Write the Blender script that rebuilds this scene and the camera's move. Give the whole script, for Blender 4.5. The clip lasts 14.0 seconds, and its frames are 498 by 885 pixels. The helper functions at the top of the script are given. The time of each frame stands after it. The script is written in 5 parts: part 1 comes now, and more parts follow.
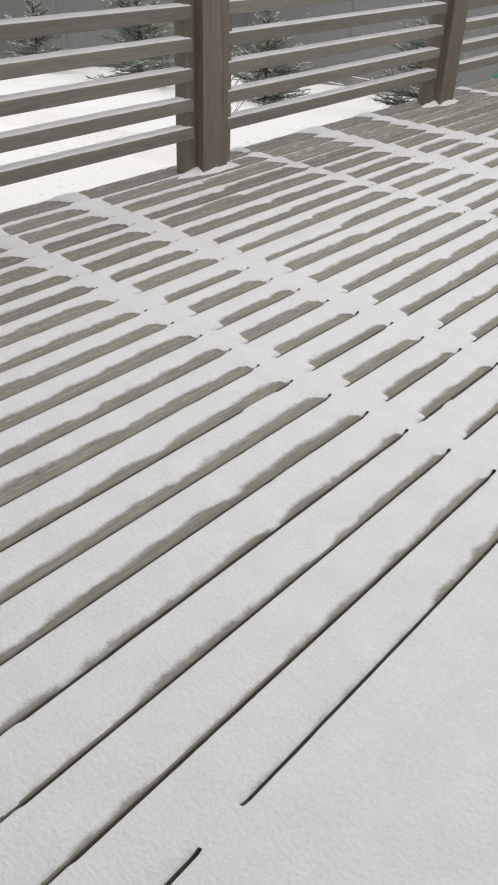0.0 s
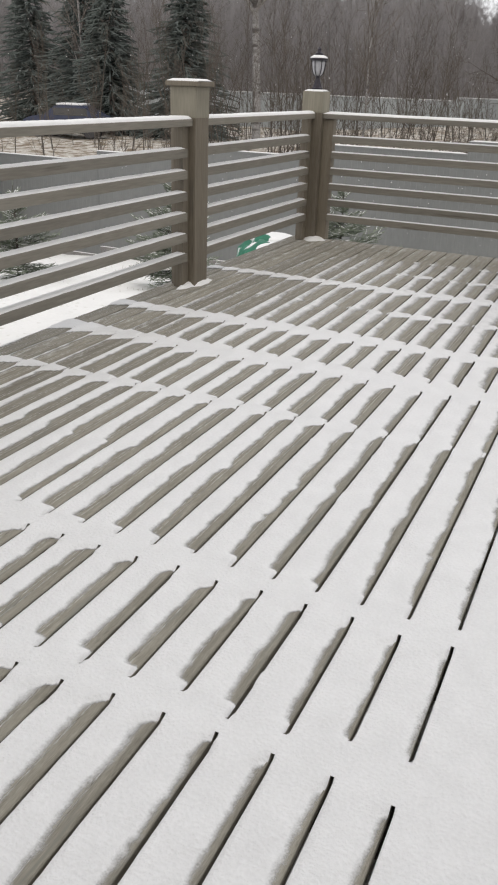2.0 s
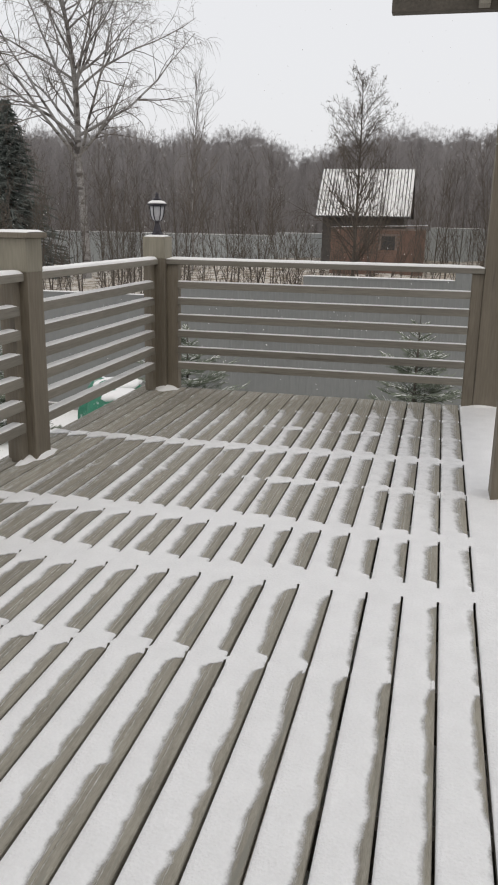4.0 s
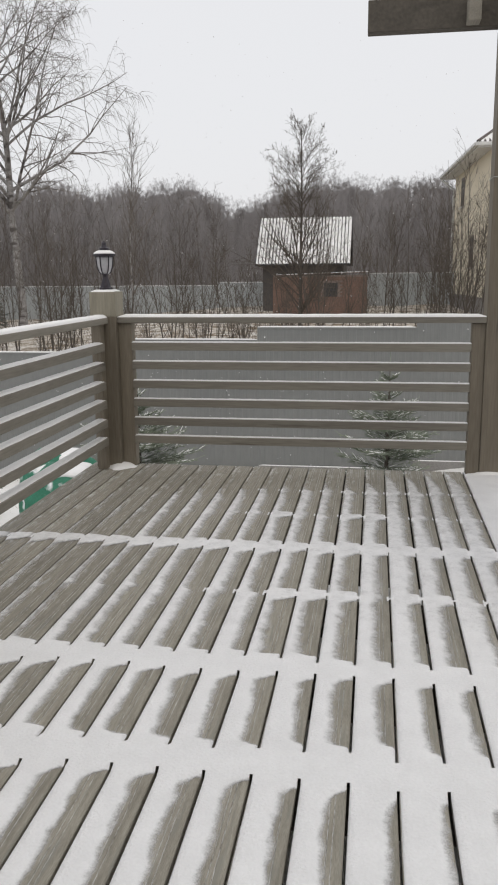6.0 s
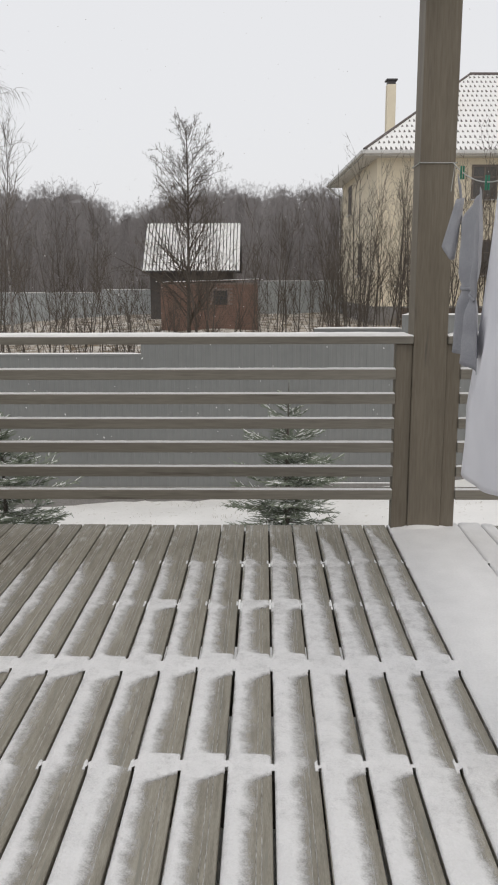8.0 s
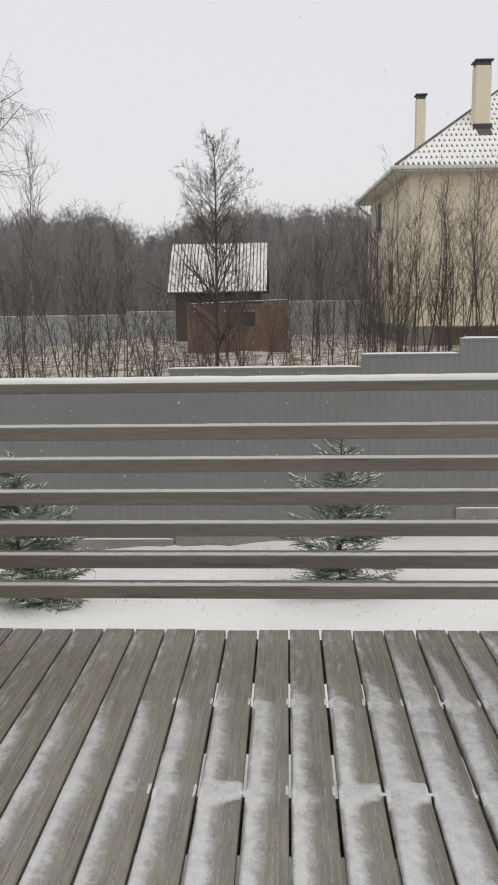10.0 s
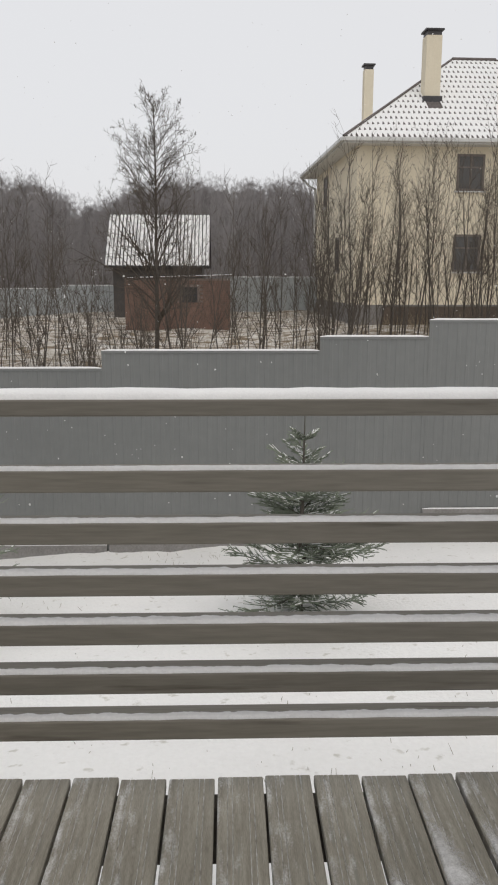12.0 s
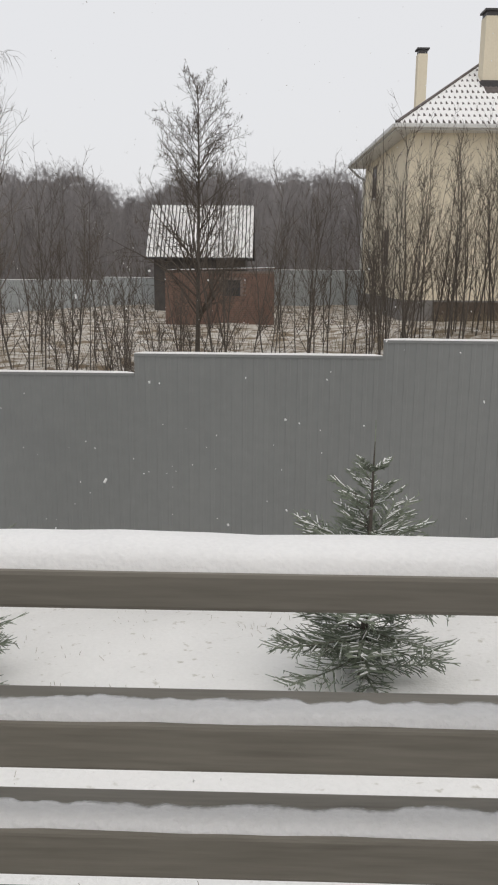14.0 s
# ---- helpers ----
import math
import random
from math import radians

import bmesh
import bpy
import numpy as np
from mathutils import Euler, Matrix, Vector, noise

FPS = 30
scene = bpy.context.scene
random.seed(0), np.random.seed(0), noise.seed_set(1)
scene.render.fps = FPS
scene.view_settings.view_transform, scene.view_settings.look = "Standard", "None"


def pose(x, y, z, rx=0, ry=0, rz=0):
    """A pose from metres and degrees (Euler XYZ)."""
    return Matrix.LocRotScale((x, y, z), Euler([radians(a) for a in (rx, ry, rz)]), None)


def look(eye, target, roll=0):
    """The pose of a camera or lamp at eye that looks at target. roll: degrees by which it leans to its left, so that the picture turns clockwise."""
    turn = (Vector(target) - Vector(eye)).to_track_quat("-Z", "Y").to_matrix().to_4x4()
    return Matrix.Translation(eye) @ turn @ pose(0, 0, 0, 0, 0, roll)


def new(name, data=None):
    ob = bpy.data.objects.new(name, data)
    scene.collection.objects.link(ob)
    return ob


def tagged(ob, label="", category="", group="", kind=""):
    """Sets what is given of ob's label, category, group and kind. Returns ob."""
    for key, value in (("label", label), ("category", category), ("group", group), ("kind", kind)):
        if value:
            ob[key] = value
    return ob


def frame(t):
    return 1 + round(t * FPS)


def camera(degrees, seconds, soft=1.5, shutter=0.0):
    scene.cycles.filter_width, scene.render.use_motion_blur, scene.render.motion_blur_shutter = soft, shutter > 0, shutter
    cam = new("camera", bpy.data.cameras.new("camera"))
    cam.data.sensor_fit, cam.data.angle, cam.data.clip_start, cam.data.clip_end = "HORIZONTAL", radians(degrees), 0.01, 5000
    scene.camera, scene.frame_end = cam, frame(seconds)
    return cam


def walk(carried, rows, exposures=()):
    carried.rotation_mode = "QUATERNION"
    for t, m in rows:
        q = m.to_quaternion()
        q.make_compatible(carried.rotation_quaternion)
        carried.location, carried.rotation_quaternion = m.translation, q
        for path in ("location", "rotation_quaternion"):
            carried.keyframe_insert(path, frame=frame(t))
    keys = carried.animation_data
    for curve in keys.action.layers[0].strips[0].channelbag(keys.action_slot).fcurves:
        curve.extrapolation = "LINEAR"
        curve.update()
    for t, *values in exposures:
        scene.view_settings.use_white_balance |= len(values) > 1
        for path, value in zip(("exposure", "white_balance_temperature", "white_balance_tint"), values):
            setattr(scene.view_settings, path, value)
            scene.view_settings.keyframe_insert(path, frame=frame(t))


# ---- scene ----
cam = camera(34.6, 14.0, soft=2.0)
PATH = [
    (0, (0.489, 0.724, 1.302), (-0.574, 1.97, 0.154), 2.1),
    (0.5, (0.352, 0.788, 1.321), (-0.566, 2.196, 0.237), 3.8),
    (1, (0.284, 0.868, 1.328), (-0.555, 2.354, 0.286), 3.1),
    (1.5, (0.247, 1.076, 1.351), (-0.568, 2.649, 0.423), 2.2),
    (2, (0.196, 1.246, 1.368), (-0.552, 2.909, 0.547), 2.2),
    (2.5, (0.037, 1.372, 1.395), (-0.594, 3.125, 0.668), 2.1),
    (3, (-0.079, 1.525, 1.414), (-0.622, 3.332, 0.753), 0.8),
    (3.5, (-0.16, 1.813, 1.433), (-0.687, 3.653, 0.851), 0.2),
    (4, (-0.23, 2.004, 1.43), (-0.664, 3.884, 0.904), 1.1),
    (6.5, (-0.691, 3.263, 1.429), (-0.963, 5.203, 1.026), -1.1),
    (7, (-0.655, 3.6, 1.433), (-0.846, 5.549, 1.029), -1.0),
    (7.5, (-0.681, 3.898, 1.41), (-0.719, 5.854, 0.993), 0.5),
    (8, (-0.727, 4.19, 1.434), (-0.765, 6.149, 1.0385), -0.2),
    (8.5, (-0.732, 4.566, 1.445), (-0.905, 6.527, 1.093), -0.4),
    (11, (-1.104, 5.991, 1.460), (-1.160, 7.960, 1.113), -1.1),
    (11.5, (-1.071, 6.377, 1.451), (-1.146, 8.345, 1.101), -1.1),
    (12, (-1.081, 6.709, 1.429), (-1.030, 8.667, 1.024), 0.1),
    (12.5, (-1.083, 7.037, 1.419), (-0.966, 8.990, 1.004), 0.1),
    (13, (-1.054, 7.359, 1.436), (-0.999, 9.317, 1.030), 0.4),
    (13.5, (-1.143, 7.670, 1.434), (-1.039, 9.622, 1.013), 1.1),
    (14, (-1.179, 7.901, 1.440), (-1.225, 9.856, 1.017), 0.5),
]
EXPOSURE = [(0, 0.23), (1.5, 0.24), (3, 0.12), (4, 0.04), (6.5, 0.03), (8.5, 0.0), (11, -0.06), (12.5, -0.03), (14, -0.02)]
walk(cam, [(t, look(e, g, r)) for t, e, g, r in PATH], EXPOSURE)

# ---- light ----
world = bpy.data.worlds.new("overcast_sky")
scene.world = world
world.use_nodes = True
wn, wl = world.node_tree.nodes, world.node_tree.links
sky = wn.new("ShaderNodeTexSky")
sky.sky_type, sky.sun_disc = "NISHITA", False
sky.sun_elevation, sky.sun_rotation = radians(38), radians(150)
sky.air_density, sky.dust_density = 1.0, 6.0
cloud = wn.new("ShaderNodeMix")
cloud.data_type = "RGBA"
cloud.inputs[0].default_value = 0.9
cloud.inputs[7].default_value = (8.62, 8.62, 8.78, 1)
wl.new(sky.outputs[0], cloud.inputs[6])
wl.new(cloud.outputs[2], wn["Background"].inputs[0])
wn["Background"].inputs[1].default_value = 0.1
sun = new("sun", bpy.data.lights.new("sun", "SUN"))
sun.data.energy, sun.data.angle, sun.data.color = 0.55, radians(40), (1.0, 0.94, 0.85)
sun.matrix_world = look((0, 0, 60), (-10, 18, 0))


# ---- materials ----
GROOVES = (0.026, 0.040, 0.086, 0.100)


def mat(name, a, b, scale=6.0, fine=60.0, rough=0.7, bump=0.3, stretch=(1, 1, 1), dark=None, dark_at=0.62, metal=0.0, spread=0.0, depth=0.01, coords="Object", dark_scale=0.6, dust=False):
    """Two colours mixed by a coarse and a fine noise, patches of a third, relief; spread varies it from object to object."""
    m = bpy.data.materials.new(name)
    m.use_nodes = True
    n, l = m.node_tree.nodes, m.node_tree.links
    bsdf = n["Principled BSDF"]
    co = n.new("ShaderNodeTexCoord")
    mp = n.new("ShaderNodeMapping")
    mp.inputs["Scale"].default_value = stretch
    l.new(co.outputs[coords], mp.inputs[0])
    if spread:
        info = n.new("ShaderNodeObjectInfo")
        off = n.new("ShaderNodeVectorMath")
        off.operation = "MULTIPLY_ADD"
        off.inputs[1].default_value = (37, 19, 53)
        l.new(info.outputs["Random"], off.inputs[0])
        l.new(mp.outputs[0], off.inputs[2])
        vec = off.outputs[0]
    else:
        vec = mp.outputs[0]
    big, small = n.new("ShaderNodeTexNoise"), n.new("ShaderNodeTexNoise")
    big.inputs["Scale"].default_value, big.inputs["Detail"].default_value = scale, 5
    small.inputs["Scale"].default_value, small.inputs["Detail"].default_value = fine, 4
    l.new(vec, big.inputs["Vector"])
    l.new(vec, small.inputs["Vector"])
    add = n.new("ShaderNodeMath")
    add.operation = "MULTIPLY_ADD"
    add.inputs[1].default_value = 0.5
    l.new(small.outputs["Fac"], add.inputs[0])
    half = n.new("ShaderNodeMath")
    half.operation = "MULTIPLY"
    half.inputs[1].default_value = 0.5
    l.new(big.outputs["Fac"], half.inputs[0])
    l.new(half.outputs[0], add.inputs[2])
    ramp = n.new("ShaderNodeValToRGB")
    ramp.color_ramp.elements[0].position, ramp.color_ramp.elements[1].position = 0.36, 0.64
    ramp.color_ramp.elements[0].color, ramp.color_ramp.elements[1].color = (*a, 1), (*b, 1)
    l.new(add.outputs[0], ramp.inputs[0])
    out = ramp.outputs[0]
    if dark:
        patch = n.new("ShaderNodeTexNoise")
        patch.inputs["Scale"].default_value, patch.inputs["Detail"].default_value = scale * dark_scale, 6
        l.new(vec, patch.inputs["Vector"])
        edge = n.new("ShaderNodeMapRange")
        edge.inputs[1].default_value, edge.inputs[2].default_value = dark_at, dark_at + 0.1
        l.new(patch.outputs["Fac"], edge.inputs[0])
        mix = n.new("ShaderNodeMix")
        mix.data_type = "RGBA"
        l.new(edge.outputs[0], mix.inputs[0])
        l.new(out, mix.inputs[6])
        mix.inputs[7].default_value = (*dark, 1)
        out = mix.outputs[2]
    if spread:
        hsv = n.new("ShaderNodeHueSaturation")
        mr = n.new("ShaderNodeMapRange")
        mr.inputs[3].default_value, mr.inputs[4].default_value = 1 - spread, 1 + spread
        l.new(info.outputs["Random"], mr.inputs[0])
        l.new(mr.outputs[0], hsv.inputs["Value"])
        l.new(out, hsv.inputs["Color"])
        out = hsv.outputs[0]
    if dust:
        # powder snow caught on the board, thicker towards its windward edge
        sep = n.new("ShaderNodeSeparateXYZ")
        l.new(co.outputs["Object"], sep.inputs[0])
        slope = n.new("ShaderNodeMapRange")
        slope.inputs[1].default_value, slope.inputs[2].default_value = 0.0, 0.13
        slope.inputs[3].default_value, slope.inputs[4].default_value = 0.17, -0.13
        l.new(sep.outputs["X"], slope.inputs[0])
        total = None
        for k, (sx, sy, amp) in enumerate(((40, 9, 0.95), (220, 120, 0.38))):
            st = n.new("ShaderNodeMapping")
            st.inputs["Scale"].default_value = (sx, sy, 1)
            l.new(off.outputs[0] if k > 1 else co.outputs["Object"], st.inputs[0])
            shift = n.new("ShaderNodeVectorMath")
            shift.operation = "MULTIPLY_ADD"
            shift.inputs[1].default_value = (91, 57, 13)
            l.new(info.outputs["Random"], shift.inputs[0])
            l.new(st.outputs[0], shift.inputs[2])
            nz = n.new("ShaderNodeTexNoise")
            nz.inputs["Scale"].default_value, nz.inputs["Detail"].default_value = 1.0, 3
            l.new(shift.outputs[0], nz.inputs["Vector"])
            ma = n.new("ShaderNodeMath")
            ma.operation = "MULTIPLY_ADD"
            ma.inputs[1].default_value = amp
            l.new(nz.outputs["Fac"], ma.inputs[0])
            l.new(total or slope.outputs[0], ma.inputs[2])
            total = ma.outputs[0]
        cut = n.new("ShaderNodeMapRange")
        cut.interpolation_type = "SMOOTHSTEP"
        cut.inputs[1].default_value, cut.inputs[2].default_value = 0.74, 1.24
        l.new(total, cut.inputs[0])
        # snow caught in the four grooves, broken along their length
        line = None
        for g in GROOVES:
            c = n.new("ShaderNodeMath")
            c.operation = "COMPARE"
            c.inputs[1].default_value, c.inputs[2].default_value = g + 0.0016, 0.0015
            l.new(sep.outputs["X"], c.inputs[0])
            if line:
                a2 = n.new("ShaderNodeMath")
                a2.operation = "ADD"
                l.new(line, a2.inputs[0])
                l.new(c.outputs[0], a2.inputs[1])
                line = a2.outputs[0]
            else:
                line = c.outputs[0]
        brk = n.new("ShaderNodeMapRange")
        brk.inputs[1].default_value, brk.inputs[2].default_value, brk.inputs[4].default_value = 0.38, 0.62, 0.68
        l.new(small.outputs["Fac"], brk.inputs[0])
        fil = n.new("ShaderNodeMath")
        fil.operation = "MULTIPLY"
        l.new(line, fil.inputs[0])
        l.new(brk.outputs[0], fil.inputs[1])
        top = n.new("ShaderNodeMath")
        top.operation = "MAXIMUM"
        l.new(fil.outputs[0], top.inputs[0])
        l.new(cut.outputs[0], top.inputs[1])
        powder = n.new("ShaderNodeMix")
        powder.data_type = "RGBA"
        powder.inputs[7].default_value = (0.80, 0.80, 0.81, 1)
        l.new(top.outputs[0], powder.inputs[0])
        l.new(out, powder.inputs[6])
        out = powder.outputs[2]
    l.new(out, bsdf.inputs["Base Color"])
    bsdf.inputs["Roughness"].default_value, bsdf.inputs["Metallic"].default_value = rough, metal
    if bump:
        bp = n.new("ShaderNodeBump")
        bp.inputs["Strength"].default_value, bp.inputs["Distance"].default_value = bump, depth
        l.new(add.outputs[0], bp.inputs["Height"])
        l.new(bp.outputs[0], bsdf.inputs["Normal"])
    return m


M_DECK = mat("weathered_decking", (0.194, 0.178, 0.145), (0.340, 0.320, 0.268), 9, 70, 0.88, 0.35, (9, 0.7, 9), (0.23, 0.222, 0.19), 0.58, spread=0.12, depth=0.004, dust=True)
def wood(name, stretch, a=(0.180, 0.165, 0.136), b=(0.245, 0.226, 0.190)):
    return mat(name, a, b, 5, 40, 0.62, 0.3, stretch, (0.118, 0.104, 0.084), 0.64, spread=0.13, depth=0.003, dark_scale=1.6)


M_WOOD = wood("stained_grey_wood", (1, 1, 1))
M_HEAD = mat("pale_weathered_wood", (0.20, 0.183, 0.14), (0.285, 0.262, 0.205), 4, 30, 0.65, 0.3, (3, 3, 0.3), (0.165, 0.147, 0.108), 0.62, depth=0.003)
M_POST = wood("stained_post_wood", (3, 3, 0.22), (0.150, 0.127, 0.094), (0.210, 0.181, 0.138))
M_RAILX = wood("stained_rail_wood", (0.22, 3, 3))
M_RAILY = wood("stained_side_rail_wood", (3, 0.22, 3))
M_JOIST = mat("joist_and_shaded_beam_wood", (0.06, 0.052, 0.042), (0.105, 0.092, 0.075), 6, 40, 0.8, 0.3)
M_SNOW = mat("fresh_snow", (0.81, 0.805, 0.80), (0.885, 0.88, 0.87), 8, 160, 0.6, 0.5, depth=0.006)
M_YARD = mat("thin_snow_on_grass", (0.85, 0.84, 0.82), (0.905, 0.895, 0.875), 1.4, 30, 0.7, 0.6, (1, 1, 1), (0.63, 0.61, 0.56), 0.63, depth=0.03, dark_scale=8.0)
M_FIELD = mat("dry_grass_with_snow", (0.23, 0.18, 0.12), (0.68, 0.66, 0.62), 1.3, 7, 0.9, 0.6, (1, 1, 1), (0.17, 0.125, 0.078), 0.495, depth=0.05, dark_scale=1.8)
M_STRAW = mat("dry_straw", (0.20, 0.16, 0.10), (0.34, 0.28, 0.19), 3, 20, 0.9, 0.0)
M_FENCE = mat("grey_coated_sheet", (0.182, 0.188, 0.184), (0.200, 0.206, 0.201), 0.9, 9, 0.45, 0.05, (1, 1, 1), (0.174, 0.179, 0.177), 0.62)
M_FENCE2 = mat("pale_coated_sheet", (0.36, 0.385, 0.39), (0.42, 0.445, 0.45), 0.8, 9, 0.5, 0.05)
M_BROWN = mat("dark_brown_plinth", (0.075, 0.058, 0.045), (0.12, 0.095, 0.075), 2, 20, 0.9, 0.3)
M_CONC = mat("concrete_footing", (0.20, 0.19, 0.18), (0.30, 0.29, 0.28), 3, 40, 0.9, 0.4)
M_BARK = mat("grey_brown_bark", (0.07, 0.06, 0.05), (0.135, 0.118, 0.10), 3, 25, 0.9, 0.4)
# twig brown, raised slightly to include haze behind the fence
M_TWIG = mat("thin_bare_twigs", (0.078, 0.064, 0.052), (0.140, 0.118, 0.096), 2, 20, 0.9, 0.0)
# far wood and backdrop: distance haze is put into these pale greys
M_FAR_HAZE = mat("hazed_bare_wood", (0.188, 0.176, 0.176), (0.305, 0.290, 0.289), 0.3, 3, 0.95, 0.0)
M_DEEP_HAZE = mat("hazed_deep_wood", (0.168, 0.158, 0.159), (0.265, 0.253, 0.255), 0.25, 2.2, 0.95, 0.0, (1, 1, 0.3), (0.12, 0.111, 0.11), 0.55, dark_scale=3.0)
M_BIRCH = mat("white_birch_bark", (0.20, 0.19, 0.185), (0.37, 0.36, 0.35), 2, 12, 0.8, 0.3, (1, 1, 3), (0.09, 0.08, 0.075), 0.52)
M_BIRCH_TWIG = mat("birch_twigs", (0.13, 0.112, 0.098), (0.22, 0.195, 0.172), 2, 20, 0.9, 0.0)
M_LEAF = mat("dead_leaf", (0.07, 0.05, 0.03), (0.13, 0.09, 0.05), 5, 30, 0.8, 0.0)
M_NEEDLE = mat("spruce_needles", (0.15, 0.18, 0.13), (0.28, 0.31, 0.24), 9, 70, 0.7, 0.4)
# needle green of the distant spruces, lightened to carry the haze
M_NEEDLE_HAZE = mat("hazed_spruce_needles", (0.098, 0.117, 0.106), (0.148, 0.168, 0.157), 2, 12, 0.85, 0.0)
M_PLASTER = mat("yellow_plaster", (0.68, 0.61, 0.47), (0.75, 0.68, 0.535), 1.2, 30, 0.85, 0.15, (1, 1, 0.6), (0.64, 0.57, 0.43), 0.66)
M_PLINTH = mat("grey_plinth", (0.16, 0.15, 0.14), (0.25, 0.24, 0.23), 2, 20, 0.9, 0.3)
M_TILE = mat("brown_roof_tile", (0.09, 0.075, 0.07), (0.14, 0.12, 0.115), 3, 20, 0.7, 0.2)
M_TRIM = mat("white_eave_board", (0.55, 0.55, 0.54), (0.68, 0.68, 0.66), 3, 30, 0.5, 0.1)
M_DARK = mat("dark_metal_cap", (0.035, 0.033, 0.035), (0.06, 0.057, 0.06), 6, 40, 0.5, 0.1)
M_BRICK = mat("red_brick", (0.20, 0.125, 0.10), (0.29, 0.185, 0.145), 3, 30, 0.9, 0.3, spread=0.25)
M_MORTAR = mat("brick_mortar", (0.20, 0.16, 0.14), (0.28, 0.23, 0.20), 4, 40, 0.95, 0.2)
M_BOARD = mat("dark_gable_boards", (0.06, 0.055, 0.052), (0.10, 0.092, 0.086), 3, 30, 0.85, 0.2)
M_FRAME = mat("brown_window_frame", (0.12, 0.10, 0.085), (0.18, 0.155, 0.135), 3, 30, 0.6, 0.1)
M_LAMP = mat("black_lantern_metal", (0.02, 0.018, 0.022), (0.045, 0.04, 0.05), 20, 90, 0.4, 0.1, metal=0.4)
M_OPAL = mat("frosted_lamp_glass", (0.36, 0.36, 0.38), (0.46, 0.46, 0.48), 8, 40, 0.25, 0.0)
M_SHEET = mat("white_cotton_sheet", (0.74, 0.74, 0.79), (0.82, 0.82, 0.86), 4, 250, 0.9, 0.15, depth=0.003)
M_CLOTH = mat("grey_jersey_cloth", (0.27, 0.275, 0.30), (0.37, 0.375, 0.40), 8, 200, 0.95, 0.2, depth=0.003)
M_ROPE = mat("pale_cord", (0.35, 0.36, 0.34), (0.5, 0.5, 0.48), 30, 200, 0.8, 0.2)
M_PEG = mat("green_plastic", (0.02, 0.16, 0.10), (0.03, 0.22, 0.14), 20, 80, 0.4, 0.0)
M_SACK = mat("green_woven_sack", (0.015, 0.13, 0.075), (0.03, 0.20, 0.12), 10, 80, 0.6, 0.4, (1, 1, 1), (0.78, 0.79, 0.80), 0.56)
M_CAR = mat("dark_blue_car_paint", (0.03, 0.04, 0.08), (0.05, 0.06, 0.11), 3, 20, 0.3, 0.0)


def thin_snow():
    """Snow that lets the wood show through where it lies thin, by its own depth."""
    m = mat("powder_snow", (0.750, 0.748, 0.750), (0.824, 0.822, 0.824), 9, 110, 0.65, 0.75, depth=0.010)
    n, l = m.node_tree.nodes, m.node_tree.links
    d = n.new("ShaderNodeAttribute")
    d.attribute_name = "depth"
    co = n.new("ShaderNodeTexCoord")
    total = d.outputs["Fac"]
    for scale, amp in ((14, 0.32), (50, 0.24), (200, 0.20)):
        nz = n.new("ShaderNodeTexNoise")
        nz.inputs["Scale"].default_value, nz.inputs["Detail"].default_value = scale, 3
        l.new(co.outputs["Object"], nz.inputs["Vector"])
        mid = n.new("ShaderNodeMath")
        mid.operation = "SUBTRACT"
        mid.inputs[1].default_value = 0.5
        l.new(nz.outputs["Fac"], mid.inputs[0])
        ma = n.new("ShaderNodeMath")
        ma.operation = "MULTIPLY_ADD"
        ma.inputs[1].default_value = amp
        l.new(mid.outputs[0], ma.inputs[0])
        l.new(total, ma.inputs[2])
        total = ma.outputs[0]
    cut = n.new("ShaderNodeMapRange")
    cut.interpolation_type = "SMOOTHSTEP"
    cut.inputs[1].default_value, cut.inputs[2].default_value = 0.14, 0.72
    l.new(total, cut.inputs[0])
    l.new(cut.outputs[0], n["Principled BSDF"].inputs["Alpha"])
    return m


M_THIN = thin_snow()


def feathered(m):
    """Lets the crest of the far wood thin out into twigs."""
    n, l = m.node_tree.nodes, m.node_tree.links
    d = n.new("ShaderNodeAttribute")
    d.attribute_name = "depth"
    co = n.new("ShaderNodeTexCoord")
    total = d.outputs["Fac"]
    for stretch, amp in (((0.45, 1, 0.5), 0.8), ((2.6, 1, 1.9), 1.0)):
        mp = n.new("ShaderNodeMapping")
        mp.inputs["Scale"].default_value = stretch
        l.new(co.outputs["Object"], mp.inputs[0])
        nz = n.new("ShaderNodeTexNoise")
        nz.inputs["Scale"].default_value, nz.inputs["Detail"].default_value = 1.0, 4
        l.new(mp.outputs[0], nz.inputs["Vector"])
        mid = n.new("ShaderNodeMath")
        mid.operation = "SUBTRACT"
        mid.inputs[1].default_value = 0.5
        l.new(nz.outputs["Fac"], mid.inputs[0])
        ma = n.new("ShaderNodeMath")
        ma.operation = "MULTIPLY_ADD"
        ma.inputs[1].default_value = amp
        l.new(mid.outputs[0], ma.inputs[0])
        l.new(total, ma.inputs[2])
        total = ma.outputs[0]
    cut = n.new("ShaderNodeMapRange")
    cut.interpolation_type = "SMOOTHSTEP"
    cut.inputs[1].default_value, cut.inputs[2].default_value = 0.15, 0.75
    l.new(total, cut.inputs[0])
    l.new(cut.outputs[0], n["Principled BSDF"].inputs["Alpha"])


feathered(M_DEEP_HAZE)


def glass(name, tint):
    m = bpy.data.materials.new(name)
    m.use_nodes = True
    b = m.node_tree.nodes["Principled BSDF"]
    b.inputs["Base Color"].default_value, b.inputs["Roughness"].default_value = (*tint, 1), 0.08
    return m


M_PANE = glass("dark_window_pane", (0.075, 0.073, 0.07))


